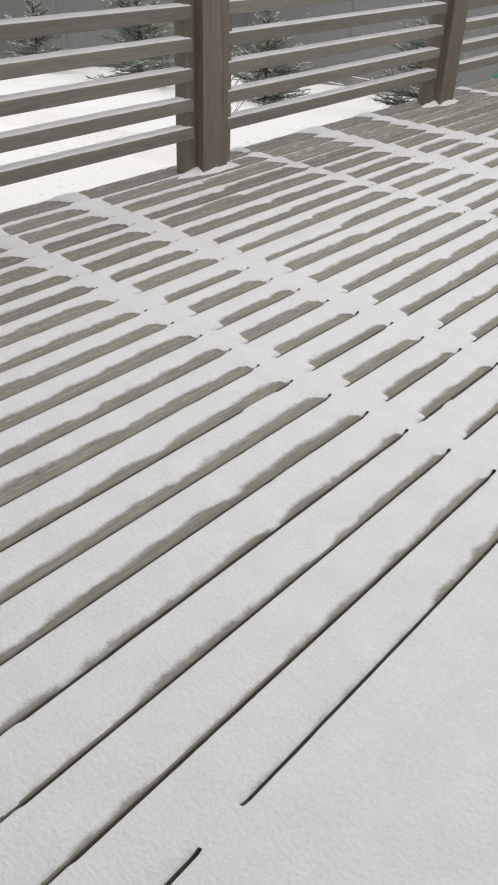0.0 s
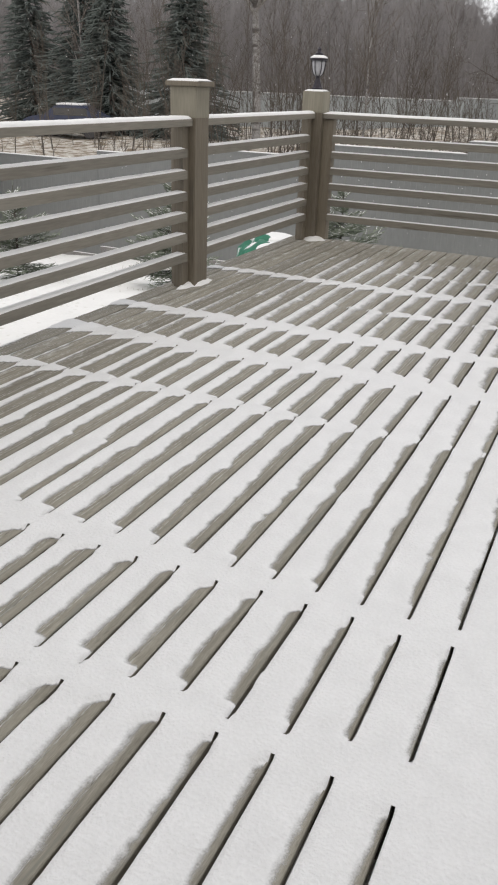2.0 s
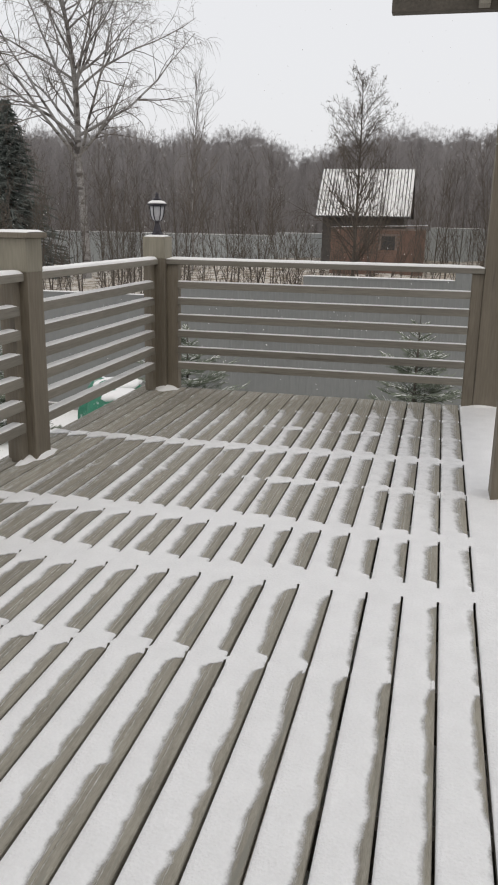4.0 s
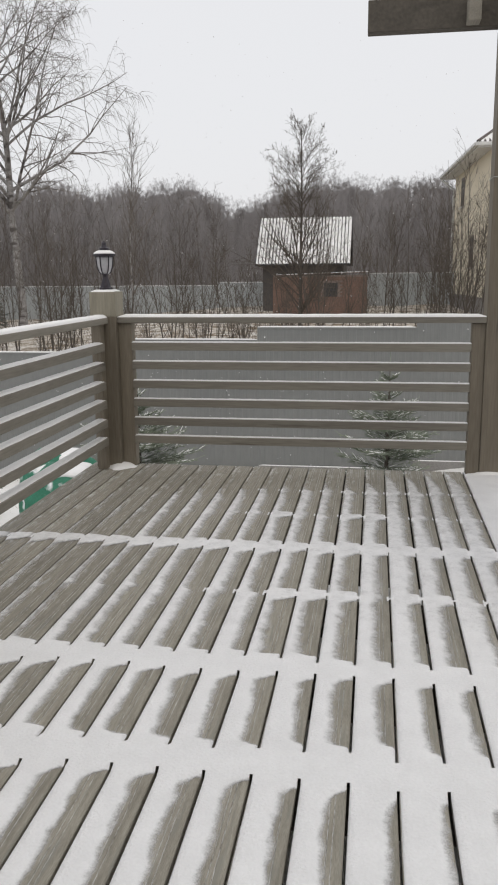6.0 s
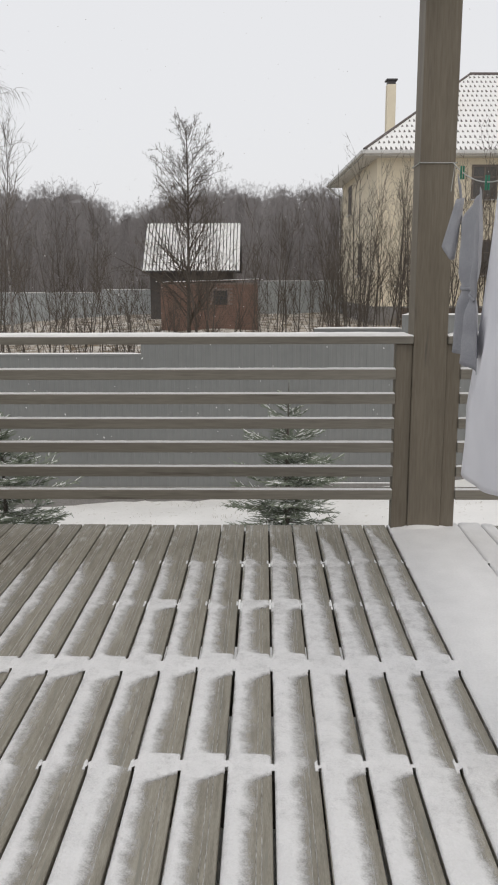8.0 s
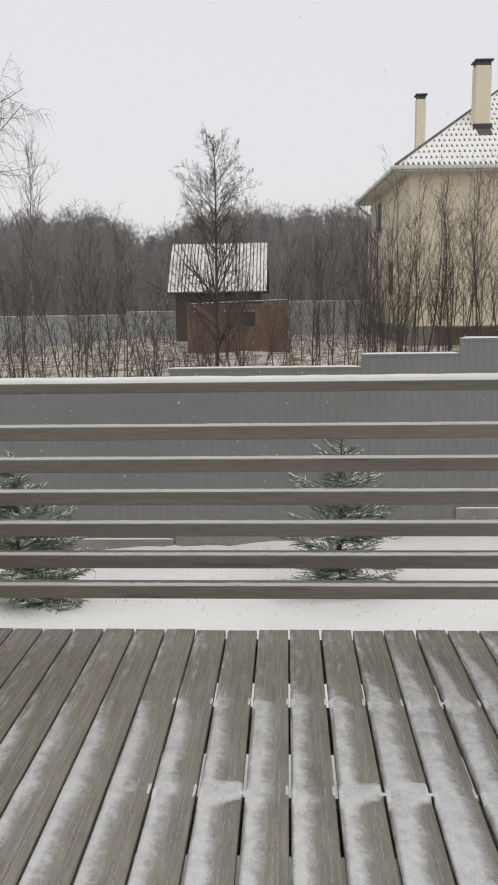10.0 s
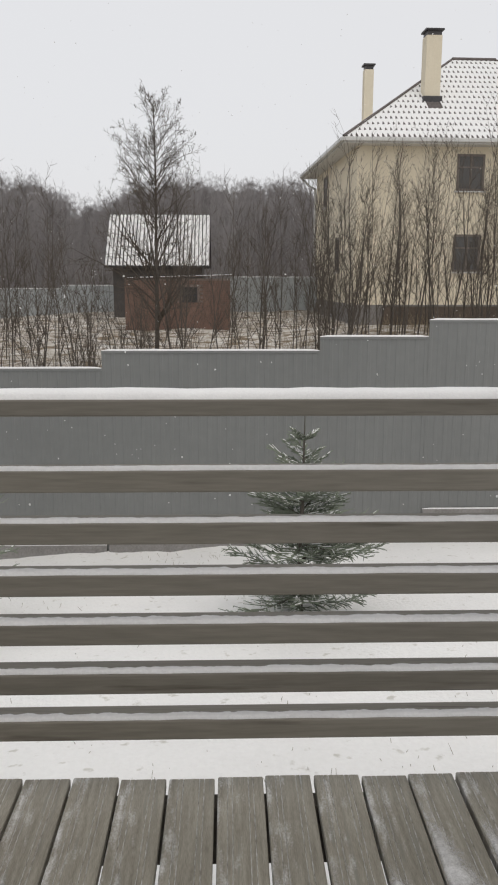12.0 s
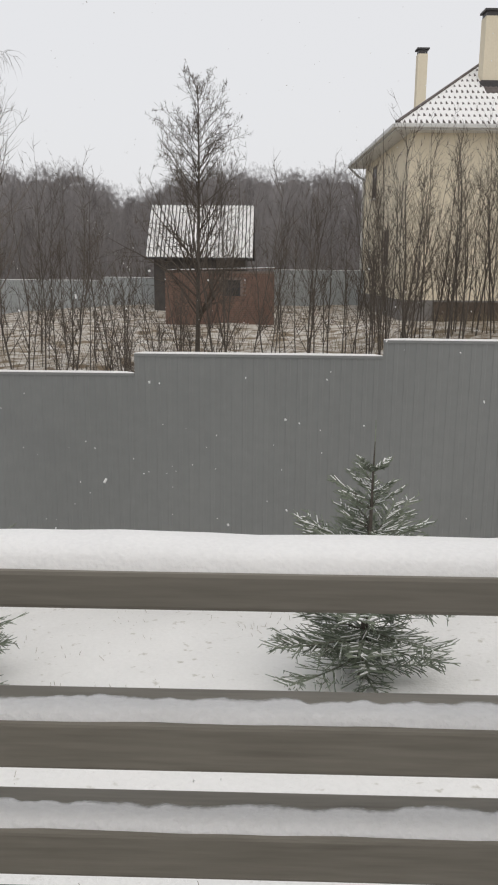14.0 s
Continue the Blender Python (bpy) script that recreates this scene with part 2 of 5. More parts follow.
# ---- building helpers ----
def link_mesh(name, verts, faces, material, parent=None, label="", smooth=False):
    me = bpy.data.meshes.new(name)
    me.from_pydata([tuple(v) for v in verts], [], [tuple(f) for f in faces])
    me.update()
    if smooth:
        me.polygons.foreach_set("use_smooth", [True] * len(me.polygons))
    me.materials.append(material)
    ob = new(name, me)
    ob.parent = parent
    if label:
        tagged(ob, label)
    return ob


def part(name, bm, material, parent=None, label="", smooth=False):
    me = bpy.data.meshes.new(name)
    bm.normal_update()
    bm.to_mesh(me)
    bm.free()
    if smooth:
        me.polygons.foreach_set("use_smooth", [True] * len(me.polygons))
    me.materials.append(material)
    ob = new(name, me)
    ob.parent = parent
    if label:
        tagged(ob, label)
    return ob


def box(bm, lo, hi, bevel=0.0):
    """A box between two corners, with worn edges if bevel is given."""
    lo, hi = Vector(lo), Vector(hi)
    made = bmesh.ops.create_cube(bm, size=1, matrix=Matrix.Translation((lo + hi) / 2) @ Matrix.Diagonal((*(hi - lo), 1)))
    if bevel:
        edges = list({e for v in made["verts"] for e in v.link_edges})
        bmesh.ops.bevel(bm, geom=edges, offset=bevel, segments=2, affect="EDGES", profile=0.6)


def box_part(name, lo, hi, material, parent=None, bevel=0.0, label=""):
    bm = bmesh.new()
    box(bm, lo, hi, bevel)
    return part(name, bm, material, parent, label)


def lathe(bm, rings, sides=20, at=(0, 0)):
    """A turned body from (radius, z) rings."""
    loops = []
    for r, z in rings:
        loops.append([bm.verts.new((at[0] + r * math.cos(2 * math.pi * k / sides), at[1] + r * math.sin(2 * math.pi * k / sides), z)) for k in range(sides)])
    for a, b in zip(loops, loops[1:]):
        for k in range(sides):
            bm.faces.new((a[k], a[(k + 1) % sides], b[(k + 1) % sides], b[k]))
    bm.faces.new(loops[0][::-1])
    bm.faces.new(loops[-1])


LATTICE = np.random.RandomState(5).rand(256, 256)


def field(x, y, scale, octaves=3):
    """Smooth value noise in 0..1 over arrays of x and y."""
    total, weight, amp = 0.0, 0.0, 1.0
    for k in range(octaves):
        u, v = x * scale + 17.3 * k, y * scale + 41.7 * k
        i, j = np.floor(u).astype(int), np.floor(v).astype(int)
        f, g = u - i, v - j
        f, g = f * f * (3 - 2 * f), g * g * (3 - 2 * g)
        a, b = LATTICE[i % 256, j % 256], LATTICE[(i + 1) % 256, j % 256]
        c, d = LATTICE[i % 256, (j + 1) % 256], LATTICE[(i + 1) % 256, (j + 1) % 256]
        total = total + amp * ((a * (1 - f) + b * f) * (1 - g) + (c * (1 - f) + d * f) * g)
        weight += amp
        amp, scale = amp * 0.5, scale * 2
    return total / weight


def tubes(segs, sides=3):
    """Tapered tubes from (p0, p1, r0, r1) rows: vertices and faces."""
    segs = np.asarray(segs, float)
    p0, p1, r0, r1 = segs[:, 0:3], segs[:, 3:6], segs[:, 6], segs[:, 7]
    d = p1 - p0
    d /= np.linalg.norm(d, axis=1, keepdims=True) + 1e-9
    ref = np.where(np.abs(d[:, 2:3]) > 0.9, np.array([[1.0, 0, 0]]), np.array([[0, 0, 1.0]]))
    u = np.cross(d, ref)
    u /= np.linalg.norm(u, axis=1, keepdims=True) + 1e-9
    w = np.cross(d, u)
    rings = []
    for p, r in ((p0, r0), (p1, r1)):
        for k in range(sides):
            a = 2 * math.pi * k / sides
            rings.append(p + (u * math.cos(a) + w * math.sin(a)) * r[:, None])
    verts = np.stack(rings, 1).reshape(-1, 3)
    base = np.arange(len(segs))[:, None] * (2 * sides)
    faces = []
    for k in range(sides):
        m = (k + 1) % sides
        faces.append(np.concatenate([base + k, base + m, base + sides + m, base + sides + k], 1))
    return verts, np.concatenate(faces, 0)


def pipe(segs, sides=6):
    """One connected tapered tube through consecutive (p0, p1, r0, r1) rows."""
    segs = np.asarray(segs, float)
    pts = np.concatenate([segs[:, 0:3], segs[-1:, 3:6]])
    rad = np.concatenate([segs[:, 6], segs[-1:, 7]])
    a = 2 * math.pi * np.arange(sides) / sides
    ring = np.stack([np.cos(a), np.sin(a), a * 0], 1)
    verts = (pts[:, None, :] + ring[None] * rad[:, None, None]).reshape(-1, 3)
    i = np.arange(len(pts) - 1)[:, None] * sides
    k = np.arange(sides)[None, :]
    m = (k + 1) % sides
    faces = np.stack([i + k, i + m, i + sides + m, i + sides + k], -1).reshape(-1, 4)
    return verts, faces


def quick_mesh(name, verts, faces, material, parent=None, smooth=True):
    """A mesh from arrays of vertices and four-cornered faces."""
    me = bpy.data.meshes.new(name)
    verts, faces = np.asarray(verts, np.float32), np.asarray(faces, np.int32)
    me.vertices.add(len(verts))
    me.vertices.foreach_set("co", verts.ravel())
    me.loops.add(faces.size)
    me.loops.foreach_set("vertex_index", faces.ravel())
    me.polygons.add(len(faces))
    me.polygons.foreach_set("loop_start", np.arange(0, faces.size, 4, dtype=np.int32))
    me.polygons.foreach_set("loop_total", np.full(len(faces), 4, np.int32))
    me.update(calc_edges=True)
    me.validate()
    me.polygons.foreach_set("use_smooth", [smooth] * len(me.polygons))
    me.materials.append(material)
    ob = new(name, me)
    ob.parent = parent
    return ob


def branch(rng, out, p, d, length, r, level, spec):
    """Grows one limb as bent segments, then the limbs that leave it."""
    n = spec["steps"][level]
    p, d = np.array(p, float), np.array(d, float)
    pts = [p]
    for k in range(n):
        d = d + rng.normal(0, spec["bend"][level], 3) + np.array([0, 0, spec["lift"][level]])
        d /= np.linalg.norm(d)
        q = p + d * length / n
        ra, rb = r * (1 - 0.85 * k / n), r * (1 - 0.85 * (k + 1) / n)
        out.append((*p, *q, ra, rb))
        p = q
        pts.append(p)
    if level + 1 < len(spec["steps"]):
        for _ in range(spec["kids"][level]):
            f = spec["from"][level] + (0.98 - spec["from"][level]) * rng.rand()
            i = min(int(f * n), n - 1)
            s = pts[i] + (pts[i + 1] - pts[i]) * (f * n - i)
            a = rng.rand() * 2 * math.pi
            axis = pts[i + 1] - pts[i]
            axis /= np.linalg.norm(axis)
            side = np.cross(axis, np.array([math.cos(a), math.sin(a), 0.31]))
            side /= np.linalg.norm(side) + 1e-9
            ang = radians(spec["angle"][level] * (0.7 + 0.6 * rng.rand()))
            nd = axis * math.cos(ang) + side * math.sin(ang)
            branch(rng, out, s, nd, length * spec["ratio"][level] * (1.15 - spec["taper"] * f) * (0.7 + 0.6 * rng.rand()), max(r * (1 - 0.85 * f) * 0.55, spec["least"]), level + 1, spec)


# ---- ground ----
def ground_z(x, y):
    """Yard that falls to the fence, then a field that climbs to the far houses."""
    x, y = np.asarray(x, float), np.asarray(y, float)
    yard = -1.85 - 0.135 * (np.clip(y, -30, 16.3) - 16.3) + np.where(x > 0, 0.1, 0.045) * np.clip(x, -25, 12)
    yard = np.where(y < 6, np.minimum(yard, -0.62 + 0.045 * np.clip(x, -25, 0)), yard)
    t = np.clip((y - 17.5) / 10, 0, 1)
    t = t * t * (3 - 2 * t)
    s = np.clip((x - 0.5) / 3.5, 0, 1)
    s = s * s * (3 - 2 * s)
    west = np.clip((-8 - x) / 10, 0, 1)
    rise = 1 - np.clip((y - 31) / 8, 0, 1) * 0.95
    back = -0.75 + 0.016 * (np.clip(y, 28, 60) - 28) + 0.62 * s * rise - 0.8 * west
    return yard * (1 - t) + back * t


def build_ground():
    xs = np.concatenate([np.linspace(-900, -45, 20), np.linspace(-40, -16, 40), np.linspace(-15.6, 8, 150), np.linspace(8.4, 40, 40), np.linspace(45, 900, 20)])
    ys = np.concatenate([np.linspace(-900, -20, 16), np.linspace(-18, 2, 30), np.linspace(2.3, 17, 130), np.linspace(17.3, 60, 80), np.linspace(63, 1200, 24)])
    X, Y = np.meshgrid(xs, ys)
    Z = ground_z(X, Y)
    near = (Y > 2) & (Y < 17) & (X > -16) & (X < 9)
    Z = Z + np.where(near, (field(X, Y, 0.9) - 0.5) * 0.12 + (field(X, Y, 5.0) - 0.5) * 0.05, (field(X, Y, 0.4) - 0.5) * 0.25)
    Z = np.where(np.abs(Y - 16.3) < 0.5, np.minimum(Z, ground_z(X, Y) + 0.03), Z)
    verts = np.stack([X, Y, Z], -1).reshape(-1, 3)
    nx, ny = len(xs), len(ys)
    idx = np.arange(nx * ny).reshape(ny, nx)
    faces = np.stack([idx[:-1, :-1], idx[:-1, 1:], idx[1:, 1:], idx[1:, :-1]], -1).reshape(-1, 4)
    ob = quick_mesh("ground", verts, faces, M_YARD)
    ob.data.materials.append(M_FIELD)
    mid = Y[:-1, :-1].ravel() > 16.4
    ob.data.polygons.foreach_set("material_index", mid.astype(np.int32))
    return tagged(ob, "thin fresh snow over grass falling to a sheet fence", "ground", kind="structure")


build_ground()
PITCH, WIDE = 0.14, 0.1308
EDGE = 8.80
LEFT = -2.80
JOISTS = ((-0.6, 1, 0.06), (0.02, 1, 0.06), (0.64, 1, 0.06), (1.26, 0.06, 0.05), (1.90, 0.06, 0.05), (2.53, 1.1, 0.062), (3.09, 1.15, 0.07), (3.74, 0.07, 0.05), (4.36, 0.6, 0.05), (5.05, 1.25, 0.095), (5.66, 1.2, 0.085), (6.355, 0.38, 0.05), (6.99, 1.2, 0.07), (7.58, 0.3, 0.05), (8.13, 0.12, 0.05))
SLATS = (0.943, 0.803, 0.660, 0.521, 0.378, 0.240)


# ---- deck frame and snow on the deck ----
def build_deck():
    deck = tagged(new("floor"), "weathered grey grooved timber decking half covered in snow", "deck", kind="structure")
    for y, _, _ in JOISTS:
        box_part("joist", (LEFT + 0.02, y - 0.025, -0.19), (2.4, y + 0.025, -0.0295), M_JOIST, deck)
    box_part("edge_beam", (LEFT + 0.01, 8.70, -0.21), (2.4, 8.76, -0.0295), M_JOIST, deck)
    box_part("edge_beam", (LEFT + 0.03, -0.9, -0.21), (LEFT + 0.09, 8.69, -0.03), M_JOIST, deck)
    for x in (-2.6, -0.6, 1.4):
        for y in (1.0, 4.0, 6.8, 8.5):
            box_part("deck_pile", (x - 0.06, y - 0.06, -1.6), (x + 0.06, y + 0.06, -0.2), M_JOIST, deck)
    return deck


def build_deck_snow(boards):
    """Snow lies on the windward side of each board and bridges the gaps over the joists."""
    cols = np.array([0.0, 0.02, 0.06, 0.11, 0.16, 0.21, 0.26, 0.31, 0.36, 0.41, 0.46, 0.51, 0.56, 0.61, 0.66, 0.71, 0.76, 0.81, 0.86, 0.91, 0.96, 1.0])
    ys = np.arange(-0.9, EDGE - 0.004, 0.0165)
    nc = len(cols)
    U = np.tile(cols, len(boards))
    L = np.repeat(np.array(boards), nc)
    Xr = L + U * WIDE
    X, Y = np.meshgrid(Xr, ys)
    Ug = np.broadcast_to(U, X.shape)
    seed = np.broadcast_to(np.repeat(np.random.RandomState(3).rand(len(boards)), nc), X.shape)
    row = np.broadcast_to(L * 31.7, X.shape)
    # how wide the bare strip is
    xs = np.array([-2.8, -2.2, -1.6, -1.1, -0.6, -0.25, 0.02, 0.08, 0.6, 0.75, 2.4])
    near = np.interp(X, xs, np.array([0.92, 0.62, 0.45, 0.38, 0.26, 0.13, 0.06, -0.5, -0.5, -0.5, -0.5]))
    far = np.interp(X, xs, np.array([1.15, 0.80, 0.51, 0.43, 0.38, 0.31, 0.24, -0.5, -0.5, 0.9, 1.0]))
    t = np.clip((Y - 3.9) / 2.0, 0, 1)
    bare = near * (1 - t) + far * t
    bare = bare + np.clip((Y - np.interp(X, [-1.7, -1.0, -0.6, 0.0], [7.9, 8.05, 8.22, 8.34])) / 0.6, 0, 1) * np.where((X > 0.08) & (X < 0.62), 0.0, np.interp(X, [-1.5, -0.2], [1.3, 0.75]))
    bare = bare + np.clip((2.2 - Y) / 1.2, 0, 1) * np.where(X > -0.9, -0.12, 0.0)
    cell = np.searchsorted(np.array([j for j, _, _ in JOISTS]), ys)[:, None]
    each = LATTICE[(np.repeat(np.arange(len(boards)), nc)[None, :] * 7) % 256, (cell * 11) % 256]
    calm = np.where(Y < 3.5, np.interp(X, [-1.7, -0.7], [0.85, 0.25]), 1.0)
    bare = bare + calm * (np.where(X < 0.05, (each - 0.5) * 0.26, 0) + (seed - 0.5) * 0.12 + (field(row, Y, 1.3, 2) - 0.5) * 0.28)
    ridge = np.zeros_like(X)
    wob = (field(X, Y, 3.1, 2) - 0.5) * 0.03
    plug = np.zeros_like(X)
    for jy, k, wide in JOISTS:
        kk = k * np.where(abs(jy - 4.36) < 0.01, np.interp(X, [-1.2, -0.5], [1.3, 0.15]), 1.0) * (0.75 + 0.5 * field(row, Y * 0 + jy, 4.0, 1)) * np.where((X < -1.9), 0.8, 1.0)
        if 0.2 < k < 0.5:
            kk = np.where(field(row + 5, Y * 0 + jy, 3.7, 1) < np.interp(X, [-2.0, -1.0], [-0.1, 0.14 + k]), 0.85, 0.08)
        off = Y - jy + wob - 0.03 * (Ug - 0.5)
        ridge = np.maximum(ridge, kk * np.exp(-np.abs(off / (wide * (0.8 + 0.4 * field(row, Y * 0 + jy, 2.0, 1)))) ** 4))
        plug = np.maximum(plug, np.exp(-np.abs(off / (0.4 * wide + 0.008)) ** 4) * np.where(Y > 8.4, 0, 1) * np.where((k < 0.5) & (X < -1.5), 0, 1) * (0 if k < 0.1 else 1))
    cover = (1 - bare) - Ug + 1.2 * ridge + (field(X * 3 + row, Y, 4.0, 3) - 0.5) * 0.15 + (field(X * 1.5, Y, 22.0, 2) - 0.5) * 0.12
    lee = np.where(X > 0.02, -0.2, 1) * np.clip((Y - 5.0) / 3.0, 0, 1) * 0.10 * (0.5 + seed)
    cover = np.minimum(cover, (Ug - lee) * 5 + 0.35 + 2 * ridge)
    h = np.where(cover > -0.40, np.clip(cover * 0.035, 0.0007, 0.0095), -0.0015)
    edge = np.clip(0.22 + Ug / 0.16, 0, 1) * np.clip(0.22 + (1 - Ug) / 0.16, 0, 1)
    deep = np.clip((X - 0.02) / 0.1, 0, 1) * np.clip((0.66 - X) / 0.1 + np.clip((6.2 - Y) / 1.0, 0, 3), 0, 1)
    # does it close the gap to the next board
    shut = (ridge > 0.62) | (plug > 0.5) | ((X > 0.10) & (X < 0.42)) | ((X > 0.10) & (Y < 6.0)) | ((X > -0.02) & (X < 0.1) & (field(X, Y, 2.3, 2) > (0.40 + 0.06 * (Y - 1.0))) & (Y < 4.4)) | ((X > -0.35) & (Y < 1.05)) | ((X > -1.2) & (field(X, Y, 7.0, 2) > 0.83))
    soft = np.where(shut, 1.0, edge)
    h = np.where(h > 0.0008, np.maximum(h * soft * (1 + 0.5 * (field(X, Y, 2.2, 2) - 0.5)), 0.0007) + 0.010 * deep, h)
    h = h + np.where(h > 0.0035, (field(X, Y, 45.0, 2) - 0.5) * 0.0030 + (field(X, Y, 9.0, 2) - 0.5) * 0.003, 0)
    h = np.where((plug > 0.5) & (np.abs(Ug - 0.5) > 0.42), np.maximum(h, 0.004), h)
    shut = shut & (h > 0.003)
    end = np.isin(np.arange(len(U)) % nc, (0, nc - 1))
    last, first = np.arange(nc - 1, len(U) - 1, nc), np.arange(nc, len(U), nc)
    joined = np.zeros_like(shut)
    both = shut[:, last] & shut[:, first]
    joined[:, last], joined[:, first] = both, both
    Z = np.where(end[None, :] & ~joined, -0.003, h)
    verts = np.stack([X, Y, Z], -1).reshape(-1, 3)
    idx = np.arange(X.size).reshape(X.shape)
    quad = np.stack([idx[:-1, :-1], idx[:-1, 1:], idx[1:, 1:], idx[1:, :-1]], -1)
    hh = np.where(end[None, :], -1, h)
    live = np.maximum.reduce([hh[:-1, :-1], hh[:-1, 1:], hh[1:, 1:], hh[1:, :-1]]) > 0.0002
    bridge = np.zeros(live.shape, bool)
    bridge[:, last] = True
    ok = np.where(bridge, joined[:-1, :-1] & joined[:-1, 1:] & joined[1:, 1:] & joined[1:, :-1], live)
    faces = quad[ok]
    used = np.unique(faces)
    remap = np.zeros(X.size, int)
    remap[used] = np.arange(len(used))
    ob = quick_mesh("deck_snow", verts[used], remap[faces], M_THIN)
    late = np.clip((Y - 4.2) / 2.2, 0, 1)
    thin = np.clip(0.47 + cover / (0.32 + 0.26 * late), 0, 1) * (1 - 0.22 * np.clip((Y - 6.9) / 1.4, 0, 1) * np.where((X > 0.03) & (X < 0.6), 0, 1)) * (1 - 0.34 * np.clip((Y - 4.4) / 1.8, 0, 1) * np.where(X > 0, 0, 1))
    thin = np.maximum(thin, np.where(deep > 0.3, 1.0, 0.0))
    thin = np.maximum(thin, np.where((plug > 0.5) & (np.abs(Ug - 0.5) > 0.42), 0.95, 0))
    ob.data.attributes.new("depth", "FLOAT", "POINT").data.foreach_set("value", thin.ravel()[used].astype(np.float32))
    return tagged(ob, "wind-blown fresh snow in strips on the decking", "snow", kind="stuff")


deck = build_deck()
BOARDS = [-PITCH * n + 0.0046 for n in range(20, -17, -1)]
build_deck_snow(BOARDS[:28])


# ---- railings ----
def snow_cap(name, x0, x1, y0, y1, z, thick, parent, step=0.02, ragged=0.012, along="x", fill=1.0, soft=False):
    """A strip of snow with a ragged edge that lies on a narrow top; fill is how much of its depth it covers."""
    n = max(8, int((x1 - x0) / step))
    m = 7
    a = np.linspace(x0, x1, n)
    verts, faces = [], []
    off = (abs(z) * 7.1 + abs(y0) * 3.3) % 50
    lo = y0 + (1 - fill) * (y1 - y0) * 0.0 + ragged * field(a + off, a * 0 + off, 9.0, 3) * 0.5
    hi = y0 + (y1 - y0) * fill - ragged * field(a + off + 9, a * 0 + off, 13.0, 4) * (1.5 if soft else 1.0) - (0.015 if soft else 0) * field(a + off, a * 0 + off + 4, 48.0, 3)
    lift = thick * (0.8 + 0.25 * field(a + off + 3, a * 0 + off, 6.0, 3) + 0.2 * field(a + off + 3, a * 0 + off, 45.0, 2))
    prof = ((0, 0), (0.04, 0.6), (0.2, 0.95), (0.5, 1.0), (0.8, 0.95), (0.96, 0.6), (1, 0))
    if soft:
        prof = ((0, 0.1), (0.05, 0.7), (0.2, 1.0), (0.45, 0.8), (0.65, 0.55), (0.82, 0.3), (1, 0.12))
    for i in range(n):
        e = 1.0 if 0 < i < n - 1 else 0.25
        for f, g in prof:
            y = lo[i] + f * (hi[i] - lo[i])
            verts.append((a[i], y, z - 0.001 + g * lift[i] * e))
    verts = np.array(verts)
    if along == "y":
        verts = verts[:, [1, 0, 2]]
    idx = np.arange(n * m).reshape(n, m)
    faces = np.stack([idx[:-1, :-1], idx[1:, :-1], idx[1:, 1:], idx[:-1, 1:]], -1).reshape(-1, 4)
    ob = quick_mesh(name, verts, faces if along == "x" else faces[:, ::-1], M_THIN if soft else M_SNOW, parent)
    if soft:
        thin = np.array([1.1, 1.1, 1.0, 0.95, 0.85, 0.65, 0.25])[None, :] + (field(a + off, a * 0 + off, 14.0, 3)[:, None] - 0.5) * 0.6
        ob.data.attributes.new("depth", "FLOAT", "POINT").data.foreach_set("value", thin.ravel().astype(np.float32))
    return ob


def rail_x(x0, x1, top0, top1, label):
    """One bay of railing along x: six flat slats, a handrail, snow on each."""
    ob = tagged(new("railing"), label, "railing", "railing bays of the deck")
    for k, z in enumerate(SLATS):
        box_part("slat", (x0, 8.700, z - 0.057), (x1, 8.785, z), M_RAILX, ob, 0.004)
        snow_cap("slat_snow", x0, x1, 8.703, 8.781, z, 0.011, ob, step=0.006, ragged=0.014, fill=0.97 if k < 4 else 0.80, soft=True)
    box_part("handrail", (top0, 8.685, 1.087), (top1, 8.785, 1.130), M_RAILX, ob, 0.005)
    snow_cap("handrail_snow", top0, top1, 8.688, 8.782, 1.130, 0.021, ob, step=0.05, ragged=0.004)
    return ob


def rail_y(y0, y1, top0, top1, label):
    """One bay of railing along y."""
    ob = tagged(new("railing"), label, "railing", "railing bays of the deck")
    for z in SLATS:
        box_part("slat", (-2.695, y0, z - 0.057), (-2.61, y1, z), M_RAILY, ob, 0.004)
        snow_cap("slat_snow", y0, y1, -2.692, -2.613, z, 0.012, ob, along="y", fill=0.98)
    box_part("handrail", (-2.70, top0, 1.085), (-2.592, top1, 1.130), M_RAILY, ob, 0.005)
    snow_cap("handrail_snow", top0, top1, -2.697, -2.595, 1.130, 0.022, ob, along="y", ragged=0.006)
    return ob


def foot_snow(x, y, rx, ry, parent, seed):
    """Snow piled against the foot of a post."""
    rng = np.random.RandomState(seed)
    n, m = 22, 5
    verts = [(x, y, 0.034)]
    ph = rng.rand(3) * 6
    for j in range(1, m + 1):
        for k in range(n):
            a = 2 * math.pi * k / n
            w = 1 + 0.16 * math.sin(3 * a + ph[0]) + 0.1 * math.sin(5 * a + ph[1]) + 0.06 * math.sin(9 * a + ph[2])
            f = j / m
            verts.append((x + rx * f * w * math.cos(a), y + ry * f * w * math.sin(a), 0.036 * (1 - f ** 2.2) - 0.002))
    faces = []
    for k in range(n):
        faces.append((0, 1 + k, 1 + (k + 1) % n, 0))
        for j in range(m - 1):
            a, b = 1 + j * n, 1 + (j + 1) * n
            faces.append((a + k, b + k, b + (k + 1) % n, a + (k + 1) % n))
    bm = bmesh.new()
    vs = [bm.verts.new(v) for v in verts]
    for f in faces:
        bm.faces.new([vs[i] for i in dict.fromkeys(f)])
    return part("foot_snow", bm, M_SNOW, parent, smooth=True)


